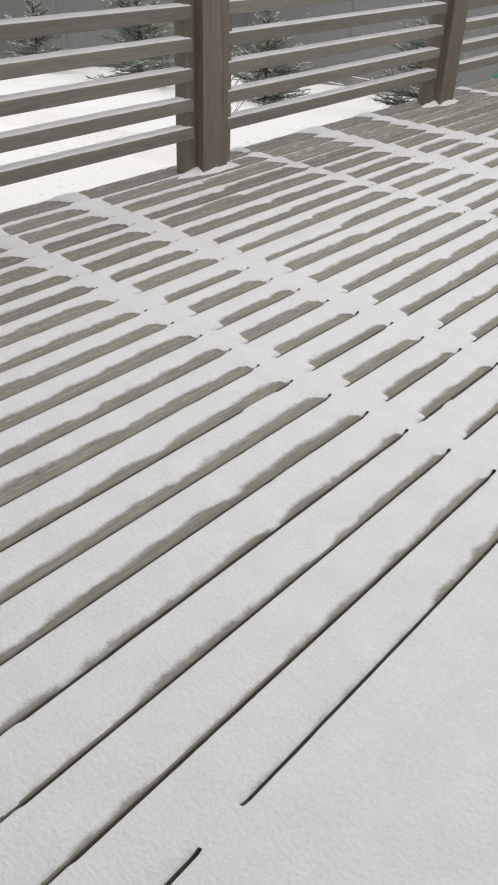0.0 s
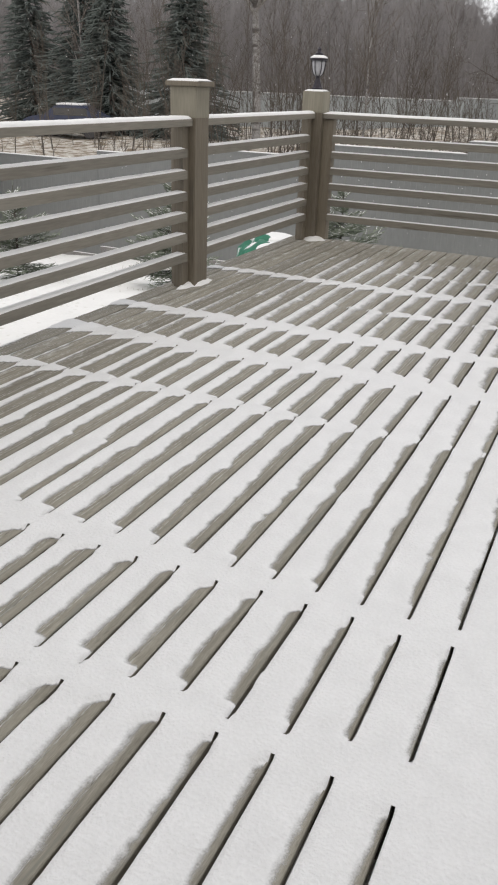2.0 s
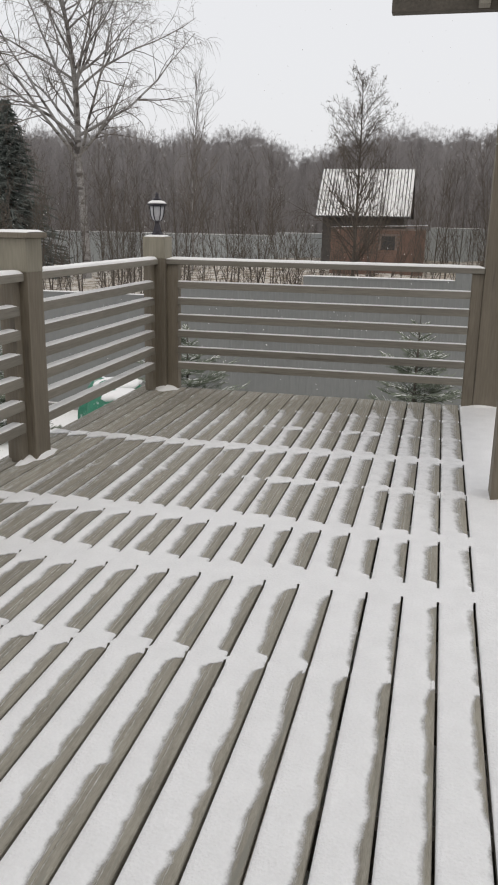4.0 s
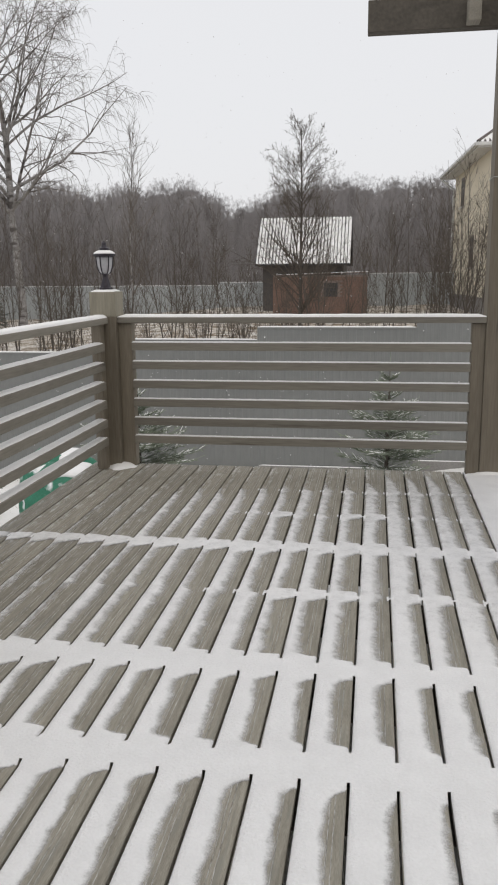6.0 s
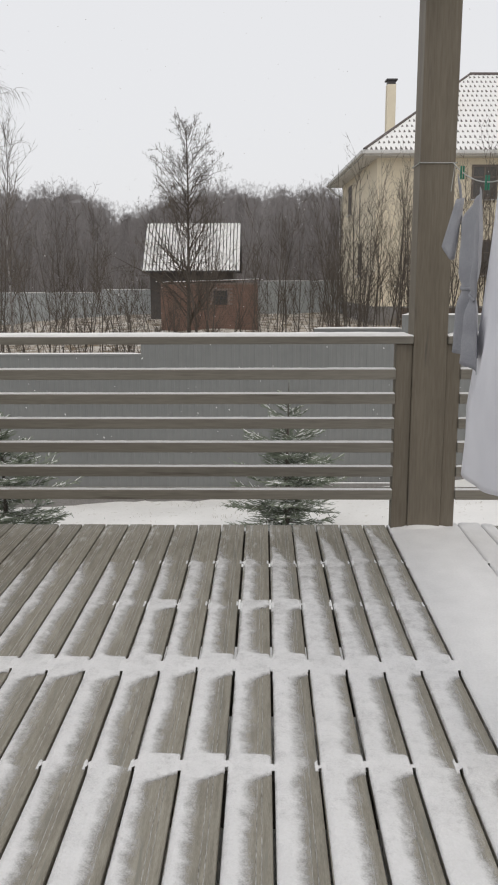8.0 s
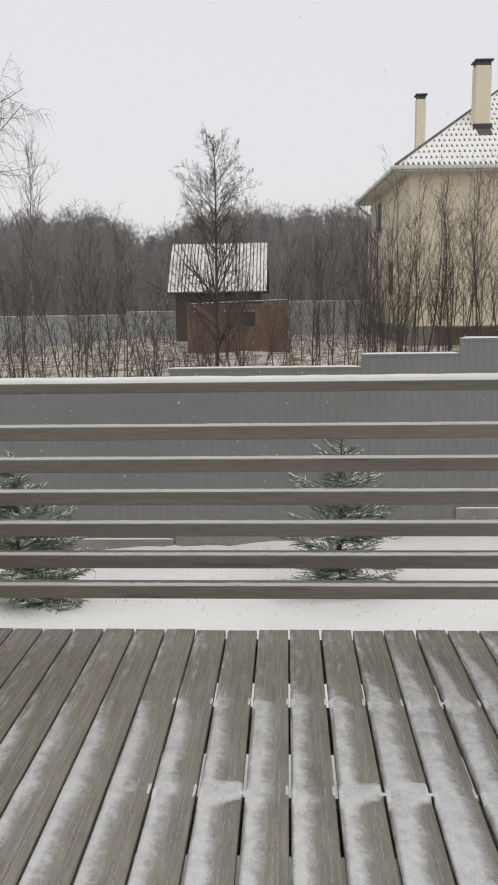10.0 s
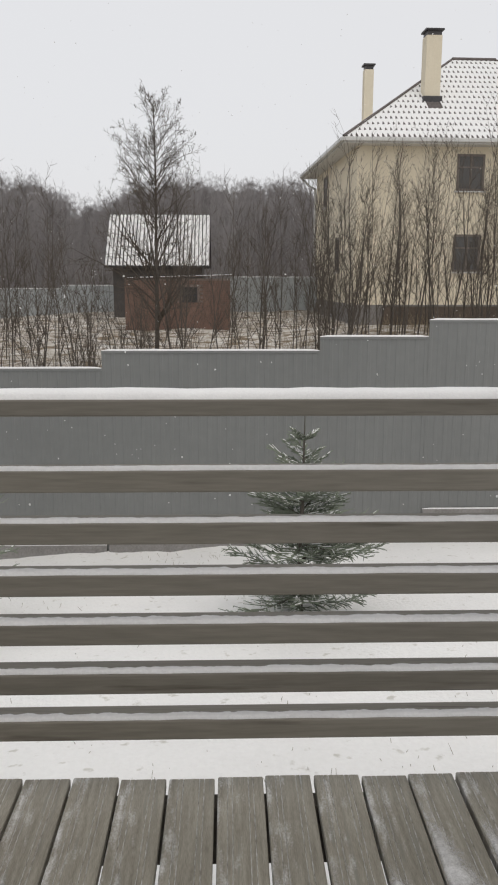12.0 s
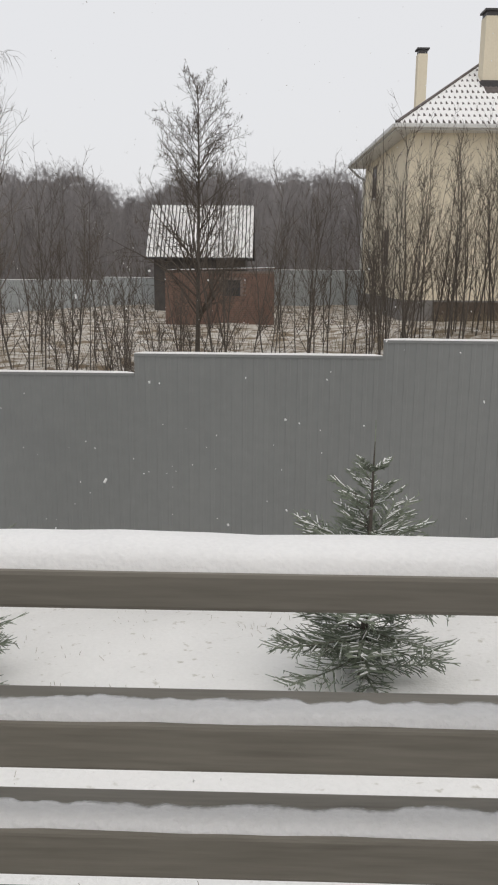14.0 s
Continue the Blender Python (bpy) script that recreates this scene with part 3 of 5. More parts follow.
def post_y(y0, cap=True):
    """A railing post on the side rail: the main post between two stiles that carry the slats."""
    ob = tagged(new("railing_post"), "grey-stained square timber railing post with a flat snowy cap", "post", "railing posts")
    box_part("post_body", (-2.765, y0 + 0.078, -0.02), (-2.572, y0 + 0.268, 1.330), M_POST, ob, 0.006)
    box_part("stile", (-2.700, y0, 0.001), (-2.625, y0 + 0.0775, 1.0845), M_POST, ob, 0.004)
    box_part("stile", (-2.700, y0 + 0.2685, 0.001), (-2.625, y0 + 0.346, 1.0845), M_POST, ob, 0.004)
    if cap:
        box_part("post_head", (-2.767, y0 + 0.076, 1.135), (-2.570, y0 + 0.270, 1.3303), M_HEAD, ob, 0.006, "pale weathered post head")
        box_part("post_cap", (-2.792, y0 + 0.051, 1.3305), (-2.545, y0 + 0.295, 1.362), M_POST, ob, 0.006)
        snow_cap("cap_snow", -2.786, -2.551, y0 + 0.057, y0 + 0.289, 1.362, 0.016, ob, ragged=0.01)
    foot_snow(-2.625, y0 + 0.17, 0.085, 0.20, ob, int(y0 * 10))
    return ob


def corner_post():
    ob = tagged(new("corner_post"), "grey-stained timber corner post with a lantern on top", "post", "railing posts")
    box_part("post_body", (-2.728, 8.650, -0.02), (-2.536, 8.845, 1.315), M_POST, ob, 0.006)
    box_part("post_head", (-2.730, 8.648, 1.135), (-2.534, 8.847, 1.3152), M_HEAD, ob, 0.006, "pale weathered post head")
    box_part("stile", (-2.690, 8.567, 0.001), (-2.625, 8.6495, 1.0845), M_POST, ob, 0.004)
    box_part("stile", (-2.5355, 8.712, 0.001), (-2.437, 8.80, 1.0845), M_POST, ob, 0.004)
    snow_cap("cap_snow", -2.722, -2.542, 8.656, 8.839, 1.315, 0.016, ob, ragged=0.01)
    foot_snow(-2.55, 8.68, 0.12, 0.10, ob, 9)
    return ob


def lantern(x, y, z):
    """A post lantern: flared foot, glass cup with ribs, brim and finial."""
    ob = tagged(new("post_lantern"), "black metal lantern with frosted glass on the corner post", "lantern")
    bm = bmesh.new()
    lathe(bm, [(0.052, z), (0.052, z + 0.012), (0.040, z + 0.022), (0.030, z + 0.06), (0.018, z + 0.095), (0.022, z + 0.105), (0.030, z + 0.115)], 8, (x, y))
    part("foot", bm, M_LAMP, ob)
    bm = bmesh.new()
    lathe(bm, [(0.026, z + 0.116), (0.040, z + 0.13), (0.053, z + 0.165), (0.058, z + 0.21), (0.060, z + 0.238)], 16, (x, y))
    part("lamp_glass", bm, M_OPAL, ob, smooth=True)
    for k in range(6):
        a = k * math.pi / 3 + 0.3
        rows = [(0.029, 0.116), (0.043, 0.13), (0.056, 0.165), (0.061, 0.21), (0.063, 0.24)]
        segs = [(x + r0 * math.cos(a), y + r0 * math.sin(a), z + h0, x + r1 * math.cos(a), y + r1 * math.sin(a), z + h1, 0.004, 0.004) for (r0, h0), (r1, h1) in zip(rows, rows[1:])]
        quick_mesh("rib", *tubes(segs, 4), M_LAMP, ob)
    bm = bmesh.new()
    lathe(bm, [(0.064, z + 0.239), (0.083, z + 0.244), (0.083, z + 0.256), (0.066, z + 0.268), (0.038, z + 0.276), (0.034, z + 0.292), (0.040, z + 0.298), (0.020, z + 0.308), (0.014, z + 0.325), (0.017, z + 0.333), (0.004, z + 0.352)], 18, (x, y))
    part("brim", bm, M_LAMP, ob)
    bm = bmesh.new()
    lathe(bm, [(0.080, z + 0.2575), (0.076, z + 0.267), (0.056, z + 0.280), (0.041, z + 0.284)], 18, (x, y))
    part("brim_snow", bm, M_SNOW, ob, smooth=True)
    return ob


for y0 in (1.29, 3.774, 6.249):
    post_y(y0)
corner_post()
lantern(-2.632, 8.748, 1.329)
rail_y(-1.0, 1.33, -1.0, 1.366, "grey-stained timber railing bay, snow on its flat slats")
rail_y(1.60, 3.82, 1.56, 3.850, "grey-stained timber railing bay, snow on its flat slats")
rail_y(4.075, 6.285, 4.044, 6.325, "grey-stained timber railing bay, snow on its flat slats")
rail_y(6.55, 8.60, 6.519, 8.648, "grey-stained timber railing bay, snow on its flat slats")
rail_x(-2.4365, 0.0155, -2.535, 0.106, "grey-stained timber railing bay facing the fence, snowy slats")
rail_x(0.3805, 2.4, 0.30, 2.4, "grey-stained timber railing bay behind the laundry")


# ---- pergola ----
def pergola_post(x0, y0, stiles, label):
    ob = tagged(new("pergola_post"), label, "post", "pergola posts")
    box_part("post_body", (x0, y0, -0.02), (x0 + 0.19, y0 + 0.19, 2.99), M_POST, ob, 0.006)
    if stiles:
        box_part("stile", (x0 - 0.092, y0 + 0.012, 0.001), (x0 - 0.0005, y0 + 0.097, 1.0845), M_POST, ob, 0.004)
        box_part("stile", (x0 + 0.1905, y0 + 0.012, 0.001), (x0 + 0.272, y0 + 0.097, 1.0845), M_POST, ob, 0.004)
    foot_snow(x0 + 0.09, y0 + 0.03, 0.20 if stiles else 0.17, 0.13, ob, int(y0 * 7))
    return ob


pergola_post(0.108, 8.70, True, "tall square timber post with railing stiles and snow at its foot")
pergola_post(0.122, 6.275, False, "tall square timber post standing in deep snow")
pergola = tagged(new("pergola_beam"), "grey-stained timber beam on the tall posts, cross beam coloured darker for shade", "beam")
# dark joist colour stands in for the shade on this beam's underside
box_part("shaded_cross_beam", (-0.745, 8.745, 2.992), (2.4, 8.845, 3.19), M_JOIST, pergola, 0.006)
box_part("rafter", (-0.112, 8.62, 3.0), (-0.03, 8.7445, 3.15), M_RAILY, pergola, 0.005)
box_part("long_beam", (0.15, 3.0, 2.992), (0.27, 8.7445, 3.19), M_RAILY, pergola, 0.006)
snow_cap("beam_snow", -0.74, 2.39, 8.75, 8.84, 3.19, 0.02, pergola)


# ---- laundry ----
def cloth(name, corner_fn, nu, nv, material, parent, thick=0.003):
    """A hanging cloth from a function of (u, v) in 0..1, v down."""
    bm = bmesh.new()
    grid = [[bm.verts.new(corner_fn(i / nu, j / nv)) for i in range(nu + 1)] for j in range(nv + 1)]
    for j in range(nv):
        for i in range(nu):
            bm.faces.new((grid[j][i], grid[j][i + 1], grid[j + 1][i + 1], grid[j + 1][i]))
    bmesh.ops.recalc_face_normals(bm, faces=bm.faces)
    bmesh.ops.solidify(bm, geom=bm.faces[:], thickness=thick)
    return part(name, bm, material, parent, smooth=True)


def rope_z(y):
    f = (8.70 - y) / (8.70 - 6.46)
    return 2.05 - 0.23 * 4 * f * (1 - f) * 0.9


def rope_x(y):
    return 0.285 - 0.04 * (8.70 - y) / 2.24


line = tagged(new("clothes_line"), "thin pale cord tied between two tall posts", "clothes line")
segs = []
ys = np.linspace(8.70, 6.46, 25)
for a, b in zip(ys, ys[1:]):
    segs.append((rope_x(a), a, rope_z(a), rope_x(b), b, rope_z(b), 0.003, 0.003))
ring = [(0.103, 8.695), (0.303, 8.695), (0.303, 8.895), (0.103, 8.895), (0.103, 8.695)]
for (xa, ya), (xb, yb) in zip(ring, ring[1:]):
    segs.append((xa, ya, 2.052, xb, yb, 2.05, 0.003, 0.003))
segs.append((0.29, 8.68, 2.05, 0.27, 8.66, 1.90, 0.002, 0.002))
quick_mesh("cord", *tubes(segs, 5), M_ROPE, line)


def sheet_at(u, v):
    y = 7.74 - 1.14 * u + 0.50 * (1 - u) * min(1, 1.25 * v) ** 1.3
    x = rope_x(y) + v * (0.035 * math.sin(13 * u + 2 * v) + 0.014 * math.sin(31 * u))
    z = rope_z(7.74 - 1.14 * u) - 1.30 * v - 0.05 * v * math.sin(5 * u)
    return x, y, z


sheet = tagged(new("bed_sheet"), "white cotton bed sheet hung on the clothes line", "laundry")
cloth("sheet_cloth", sheet_at, 40, 44, M_SHEET, sheet)


def shirt_at(u, v):
    """A strapped top: two straps, a deep neck, a drawn-in waist and a narrow skirt; u runs towards the camera, v down."""
    down = (0.0, 0.25, 0.45, 0.60, 1.0)
    back = np.interp(v, down, (8.48, 8.44, 8.34, 8.26, 8.20))
    front = np.interp(v, down, (7.94, 7.86, 7.89, 7.95, 7.89))
    y = back + (front - back) * u
    neck = 0.23 * max(0.0, 1 - (0.32 - u) / 0.32 if u < 0.32 else 1 - (u - 0.32) / 0.68) * (1 - v) ** 1.6
    fold = 0.030 * math.sin(10 * u + 3 * v) + 0.016 * math.sin(23 * u + 6 * v)
    pinch = 1 - 0.55 * math.exp(-((v - 0.60) / 0.07) ** 2)
    top = rope_z(8.48) + (rope_z(7.94) - rope_z(8.48)) * u
    return rope_x(y) - 0.02 + fold * pinch * (0.35 + v), y, top - 0.01 - neck * (1 - v) - 0.84 * v - 0.015 * math.sin(7 * u)


shirt = tagged(new("grey_shirt"), "crumpled grey jersey top pegged by its straps to the line", "laundry")
cloth("shirt_cloth", shirt_at, 30, 36, M_CLOTH, shirt)


def sleeve_at(u, v):
    a = 2 * math.pi * u
    r = 0.04 + 0.03 * v
    return rope_x(8.40) - 0.02 - 0.035 * v + (0.45 + 0.12 * math.sin(3 * a)) * r * math.cos(a), 8.38 + 0.05 * v + r * math.sin(a), rope_z(8.44) - 0.13 - 0.25 * v + 0.05 * v * math.sin(a)


cloth("sleeve", sleeve_at, 14, 10, M_CLOTH, shirt)
band = [shirt_at(k / 12, 0.60) for k in range(13)]
quick_mesh("waist_tie", *tubes([(p[0] - 0.008, *p[1:], q[0] - 0.008, *q[1:], 0.008, 0.008) for p, q in zip(band, band[1:])], 5), M_CLOTH, shirt)
for y in (8.47, 7.95, 7.42, 6.6):
    p = tagged(new("clothes_peg"), "green plastic peg on the clothes line", "peg", "pegs on the line")
    z = rope_z(y)
    for s in (-1, 1):
        box_part("peg_half", (rope_x(y) + s * 0.006 - 0.004, y - 0.006, z - 0.035), (rope_x(y) + s * 0.006 + 0.004, y + 0.006, z + 0.03), M_PEG, p, 0.002)


# ---- sheet fence ----
def fence_panel(parent, x0, x1, top, bottom, y, turn=False, material=None, pitch=0.115, name="fence_sheet"):
    """A profiled steel sheet with trapezoid ribs."""
    n = int((x1 - x0) / pitch)
    prof = []
    for k in range(n + 1):
        a = x0 + k * pitch
        for f, d in ((0.0, 0.0), (0.30, 0.0), (0.38, 0.004), (0.92, 0.004)):
            if a + f * pitch <= x1:
                prof.append((a + f * pitch, d))
    prof.append((x1, 0.0))
    v, f = [], []
    for a, d in prof:
        for z in (bottom, top):
            v.append((a, y + d, z) if not turn else (y + d, a, z))
    m = len(prof)
    for i in range(m - 1):
        f.append((2 * i, 2 * i + 2, 2 * i + 3, 2 * i + 1))
    # back skin gives the sheet its thickness
    for a, d in prof:
        for z in (bottom, top):
            v.append((a, y + d + 0.004, z) if not turn else (y + d + 0.004, a, z))
    o = 2 * m
    for i in range(m - 1):
        f.append((o + 2 * i + 1, o + 2 * i + 3, o + 2 * i + 2, o + 2 * i))
        f.append((2 * i + 1, 2 * i + 3, o + 2 * i + 3, o + 2 * i + 1))
    return link_mesh(name, v, f, material or M_FENCE, parent)


STEPS = [-13.3, -10.4, -7.8, -5.2, -2.595, 0.02, 1.33, 3.97, 6.6, 9.3, 12.0]
TOPS = [-0.30, -0.09, 0.11, 0.345, 0.555, 0.722, 0.92, 1.12, 1.32, 1.5]
for x0, x1, top in zip(STEPS, STEPS[1:], TOPS):
    sec = tagged(new("fence_section"), "grey profiled steel fence section with a snowy top rail", "fence", "sections of the yard fence")
    low = float(ground_z((x0 + x1) / 2, 16.3))
    fence_panel(sec, x0, x1 + 0.01, top, low + 0.10, 16.3)
    box_part("top_rail", (x0, 16.292, top - 0.018), (x1 - 0.004, 16.33, top + 0.012), M_FENCE, sec, 0.003)
    snow_cap("top_snow", x0, x1 - 0.005, 16.293, 16.329, top + 0.012, 0.02, sec, step=0.08, ragged=0.004)
    box_part("cross_rail", (x0, 16.318, top - 0.45), (x1 - 0.004, 16.36, top - 0.39), M_FENCE, sec)
    box_part("fence_post", (x1 - 0.03, 16.325, low - 0.2), (x1 + 0.03, 16.385, top - 0.02), M_FENCE, sec)
    box_part("footing", (x0 + 0.01, 16.27, low - 0.3), (x1 - 0.01, 16.42, low + 0.13 + 0.05 * math.sin(x0)), M_CONC, sec, 0.012)
    snow_cap("footing_snow", x0 + 0.01, x1 - 0.01, 16.268, 16.30, low + 0.13 + 0.05 * math.sin(x0), 0.014, sec, step=0.08)
for k in range(8):
    y0, y1 = 16.3 - 2.6 * (k + 1), 16.3 - 2.6 * k
    sec = tagged(new("fence_section"), "grey profiled steel fence section at the yard's side", "fence", "sections of the yard fence")
    low = float(ground_z(-13.3, (y0 + y1) / 2))
    top = -0.22 + 0.02 * k
    fence_panel(sec, y0 + 0.003, y1 - 0.003, top, low - 0.02, -13.3, True)
    box_part("top_rail", (-13.305, y0, top - 0.018), (-13.27, y1 - 0.004, top + 0.012), M_FENCE, sec, 0.003)
    box_part("fence_post", (-13.36, y0 - 0.03, low - 0.2), (-13.31, y0 + 0.03, top - 0.02), M_FENCE, sec)


# ---- young spruces in the yard ----
def spruce(x, y, height, seed, spread=0.42, label="young green spruce with snow on its twigs, in the yard"):
    rng = np.random.RandomState(seed)
    z0 = float(ground_z(x, y)) - 0.05
    ob = tagged(new("young_spruce"), label, "tree", "young spruces in the yard")
    ob.location = (x, y, z0)
    wood, green, snow = [], [], []
    lean = rng.normal(0, 0.008, 2)
    wood.append((0, 0, 0, lean[0] * height, lean[1] * height, height * 0.97, 0.016 * height + 0.006, 0.004))
    green.append((lean[0] * height, lean[1] * height, height * 0.74, lean[0] * height, lean[1] * height, height * 1.05, 0.009, 0.003))
    tiers = int(7 + height * 3)
    for t in range(tiers):
        f = 0.08 + 0.78 * t / (tiers - 1)
        z = f * height
        reach = spread * height * min(1.0, 1.9 * (1 - f) ** 1.25) * 1.05 + 0.02
        for b in range(rng.randint(6, 9) if f < 0.6 else 5):
            a = rng.rand() * 2 * math.pi
            ln = reach * (0.7 + 0.45 * rng.rand())
            rise = -0.08 + 0.8 * f + rng.normal(0, 0.08)
            p = np.array([lean[0] * z, lean[1] * z, z + rng.normal(0, 0.03)])
            d = np.array([math.cos(a), math.sin(a), rise])
            d /= np.linalg.norm(d)
            n = 4
            for s in range(n):
                q = p + d * ln / n
                wood.append((*p, *q, 0.006 * (1 - s / n) + 0.002, 0.006 * (1 - (s + 1) / n) + 0.002))
                green.append((*p, *q, 0.0075, 0.006))
                for side in ((-1, 1, -1, 1, -1, 1, -1, 1) if f < 0.6 else (-1, 1, -1, 1)):
                    g = p + (q - p) * rng.rand()
                    w = np.array([-d[1], d[0], 0]) * side
                    tw = d * (0.75 + 0.3 * rng.rand()) + w * (0.75 + 0.3 * rng.rand()) + np.array([0, 0, rng.normal(0.05, 0.16)])
                    tw /= np.linalg.norm(tw)
                    tl = ln * (0.34 - 0.06 * s) * (0.6 + 0.6 * rng.rand()) + 0.03
                    e = g + tw * tl
                    green.append((*g, *e, 0.0062, 0.003))
                    for _ in range(3):
                        gg = g + tw * tl * rng.rand()
                        t2 = tw + w * rng.normal(0, 0.7) + np.array([0, 0, rng.normal(0, 0.3)])
                        t2 /= np.linalg.norm(t2)
                        green.append((*gg, *(gg + t2 * tl * 0.42), 0.005, 0.0022))
                    if rng.rand() < 0.6:
                        up = np.array([0, 0, 0.007])
                        snow.append((*(g + tw * tl * 0.2 + up), *(g + tw * tl * (0.6 + 0.4 * rng.rand()) + up), 0.0055, 0.003))
                d = d + np.array([0, 0, 0.05])
                d /= np.linalg.norm(d)
                p = q
    quick_mesh("trunk", *tubes(wood, 5), M_BARK, ob)
    quick_mesh("crown", *tubes(green, 3), M_NEEDLE, ob)
    tagged(quick_mesh("crown_snow", *tubes(snow, 4), M_SNOW, ob), kind="stuff")
    return ob


SPRUCES = [(-0.47, 13.25, 1.87, 1, 0.33), (-3.8, 13.3, 1.75, 2, 0.42), (-5.75, 11.5, 1.75, 3, 0.36), (-7.95, 10.7, 1.45, 4, 0.40), (-10.0, 10.0, 1.9, 5, 0.36), (-12.3, 9.7, 1.35, 6, 0.36)]
for x, y, h, s, w in SPRUCES:
    spruce(x, y, h, s, w)


# ---- bare trees ----
SAPLING = {"steps": (9, 5, 3), "bend": (0.05, 0.12, 0.16), "lift": (0.05, 0.14, 0.08), "kids": (21, 4), "from": (0.15, 0.15), "angle": (32, 36), "ratio": (0.30, 0.45), "least": 0.0050, "taper": 0.7}
ALDER = {"steps": (14, 6, 4, 3), "bend": (0.012, 0.08, 0.12, 0.16), "lift": (0.14, 0.02, 0.02, 0.0), "kids": (74, 11, 5), "from": (0.12, 0.15, 0.15), "angle": (43, 40, 44), "ratio": (0.36, 0.44, 0.5), "least": 0.0044, "taper": 0.86}
BIRCH = {"steps": (12, 8, 6, 6), "bend": (0.05, 0.1, 0.12, 0.10), "lift": (0.10, 0.03, -0.05, -0.30), "kids": (38, 13, 7), "from": (0.33, 0.2, 0.25), "angle": (48, 45, 50), "ratio": (0.44, 0.48, 0.6), "least": 0.0095, "taper": 0.7}

FAR_BIRCH = dict(SAPLING, kids=(40, 6), least=0.009)


def bare_tree(name, x, y, height, r, spec, seed, label, group="", tilt=(0, 0), bark=None, leaves=0, sides=4):
    rng = np.random.RandomState(seed)
    out = []
    z0 = float(ground_z(x, y)) - 0.1
    d = np.array([tilt[0], tilt[1], 1.0])
    d /= np.linalg.norm(d)
    branch(rng, out, (0, 0, 0), d, height, r, 0, spec)
    out = np.array(out)
    ob = tagged(new(name), label, "tree", group)
    ob.location = (x, y, z0)
    thick = np.zeros(len(out), bool)
    thick[:spec["steps"][0]] = True
    quick_mesh("trunk", *pipe(out[thick], 9), bark or M_BARK, ob)
    limbs = ~thick & (out[:, 6] > 0.03) if bark else thick & False
    if limbs.any():
        quick_mesh("limbs", *tubes(out[limbs], 6), bark, ob)
    quick_mesh("crown", *tubes(out[~thick & ~limbs], sides if sides == 3 else 4), M_BIRCH_TWIG if bark else M_TWIG, ob)
    if leaves:
        tips = out[~thick]
        tips = tips[rng.randint(0, len(tips), leaves)]
        p = tips[:, 3:6]
        q = p + rng.normal(0, 0.02, p.shape) - np.array([0, 0, 0.06])
        quick_mesh("dead_leaves", *tubes(np.concatenate([p, q, np.full((leaves, 1), 0.004), np.full((leaves, 1), 0.0075)], 1), 3), M_LEAF, ob)
    return ob


bare_tree("bare_alder", -2.98, 28.0, 6.5, 0.065, ALDER, 14, "tall bare alder with a few dead catkins behind the fence", tilt=(0.02, 0), leaves=360, sides=3)
bare_tree("weeping_birch", -17.5, 40.0, 17.0, 0.23, BIRCH, 21, "large white birch with arching limbs and drooping bare twigs", bark=M_BIRCH, sides=3)
for x, y, h, k in ((-12.6, 42.0, 9.6, 25), (-27.9, 40.5, 11.5, 26), (-23.8, 43.5, 10.5, 27)):
    bare_tree("slender_birch", x, y, h, 0.011 * h - 0.045, FAR_BIRCH, k, "slender bare birch at the wood's edge", "slender birches by the wood", bark=M_BIRCH)
rng = np.random.RandomState(77)
LOTS = [(0.9, 11.0, 25.0, 29.5, 108, 3.4, 5.4), (-2.6, 1.8, 21.0, 29.0, 30, 2.4, 5.0), (-5.0, -2.6, 21.0, 27.0, 24, 1.6, 3.6), (-13.0, -5.0, 20.0, 29.0, 66, 2.2, 5.0), (-26.0, -13.0, 22.0, 34.0, 36, 2.4, 5.4)]
for x0, x1, ya, yb, count, h0, h1 in LOTS:
    for k in range(count):
        x, y = x0 + (x1 - x0) * (k + rng.rand()) / count, ya + (yb - ya) * rng.rand()
        h = h0 + (h1 - h0) * rng.rand()
        bare_tree("bare_sapling", x, y, h, 0.008 + 0.0030 * h * (0.4 + rng.rand() * 0.8), SAPLING, 100 + int(rng.rand() * 100000), "thin leafless sapling growing behind the sheet fence", "saplings behind the fence", tilt=(rng.normal(0, 0.06), rng.normal(0, 0.04)), sides=3)
bare_tree("staked_sapling", -3.95, 5.45, 1.7, 0.012, SAPLING, 5, "thin leafless sapling planted in the snowy yard")


def far_spruce(x, y, height, seed):
    """A tall spruce seen far off: tiers of drooping boughs."""
    r = np.random.RandomState(seed)
    ob = tagged(new("tall_spruce"), "tall dark green spruce at the edge of the wood, haze in its colour", "tree", "tall spruces by the wood")
    ob.location = (x, y, float(ground_z(x, y)) - 0.2)
    wood = [(0, 0, 0, 0, 0, height, 0.16, 0.01)]
    green = []
    for t in range(46):
        f = 0.05 + 0.94 * t / 45
        reach = 0.36 * height * (1 - f) ** 0.85 + 0.03
        for b in range(14):
            a = r.rand() * 2 * math.pi
            ln = reach * (0.6 + 0.55 * r.rand())
            p = np.array([0, 0, f * height])
            q = p + np.array([math.cos(a) * ln, math.sin(a) * ln, -0.22 * ln + 0.1 * f])
            green.append((*p, *q, 0.06, 0.03))
            for _ in range(9):
                s = p + (q - p) * (0.25 + 0.75 * r.rand())
                e = s + np.array([math.cos(a), math.sin(a), 0]) * ln * 0.12 + r.normal(0, 0.14, 3) * np.array([1, 1, 0.4]) + np.array([0, 0, -0.22 * r.rand()])
                green.append((*s, *e, 0.045, 0.02))
    quick_mesh("trunk", *tubes(wood, 6), M_BARK, ob)
    quick_mesh("crown", *tubes(green, 3), M_NEEDLE_HAZE, ob)
    return ob


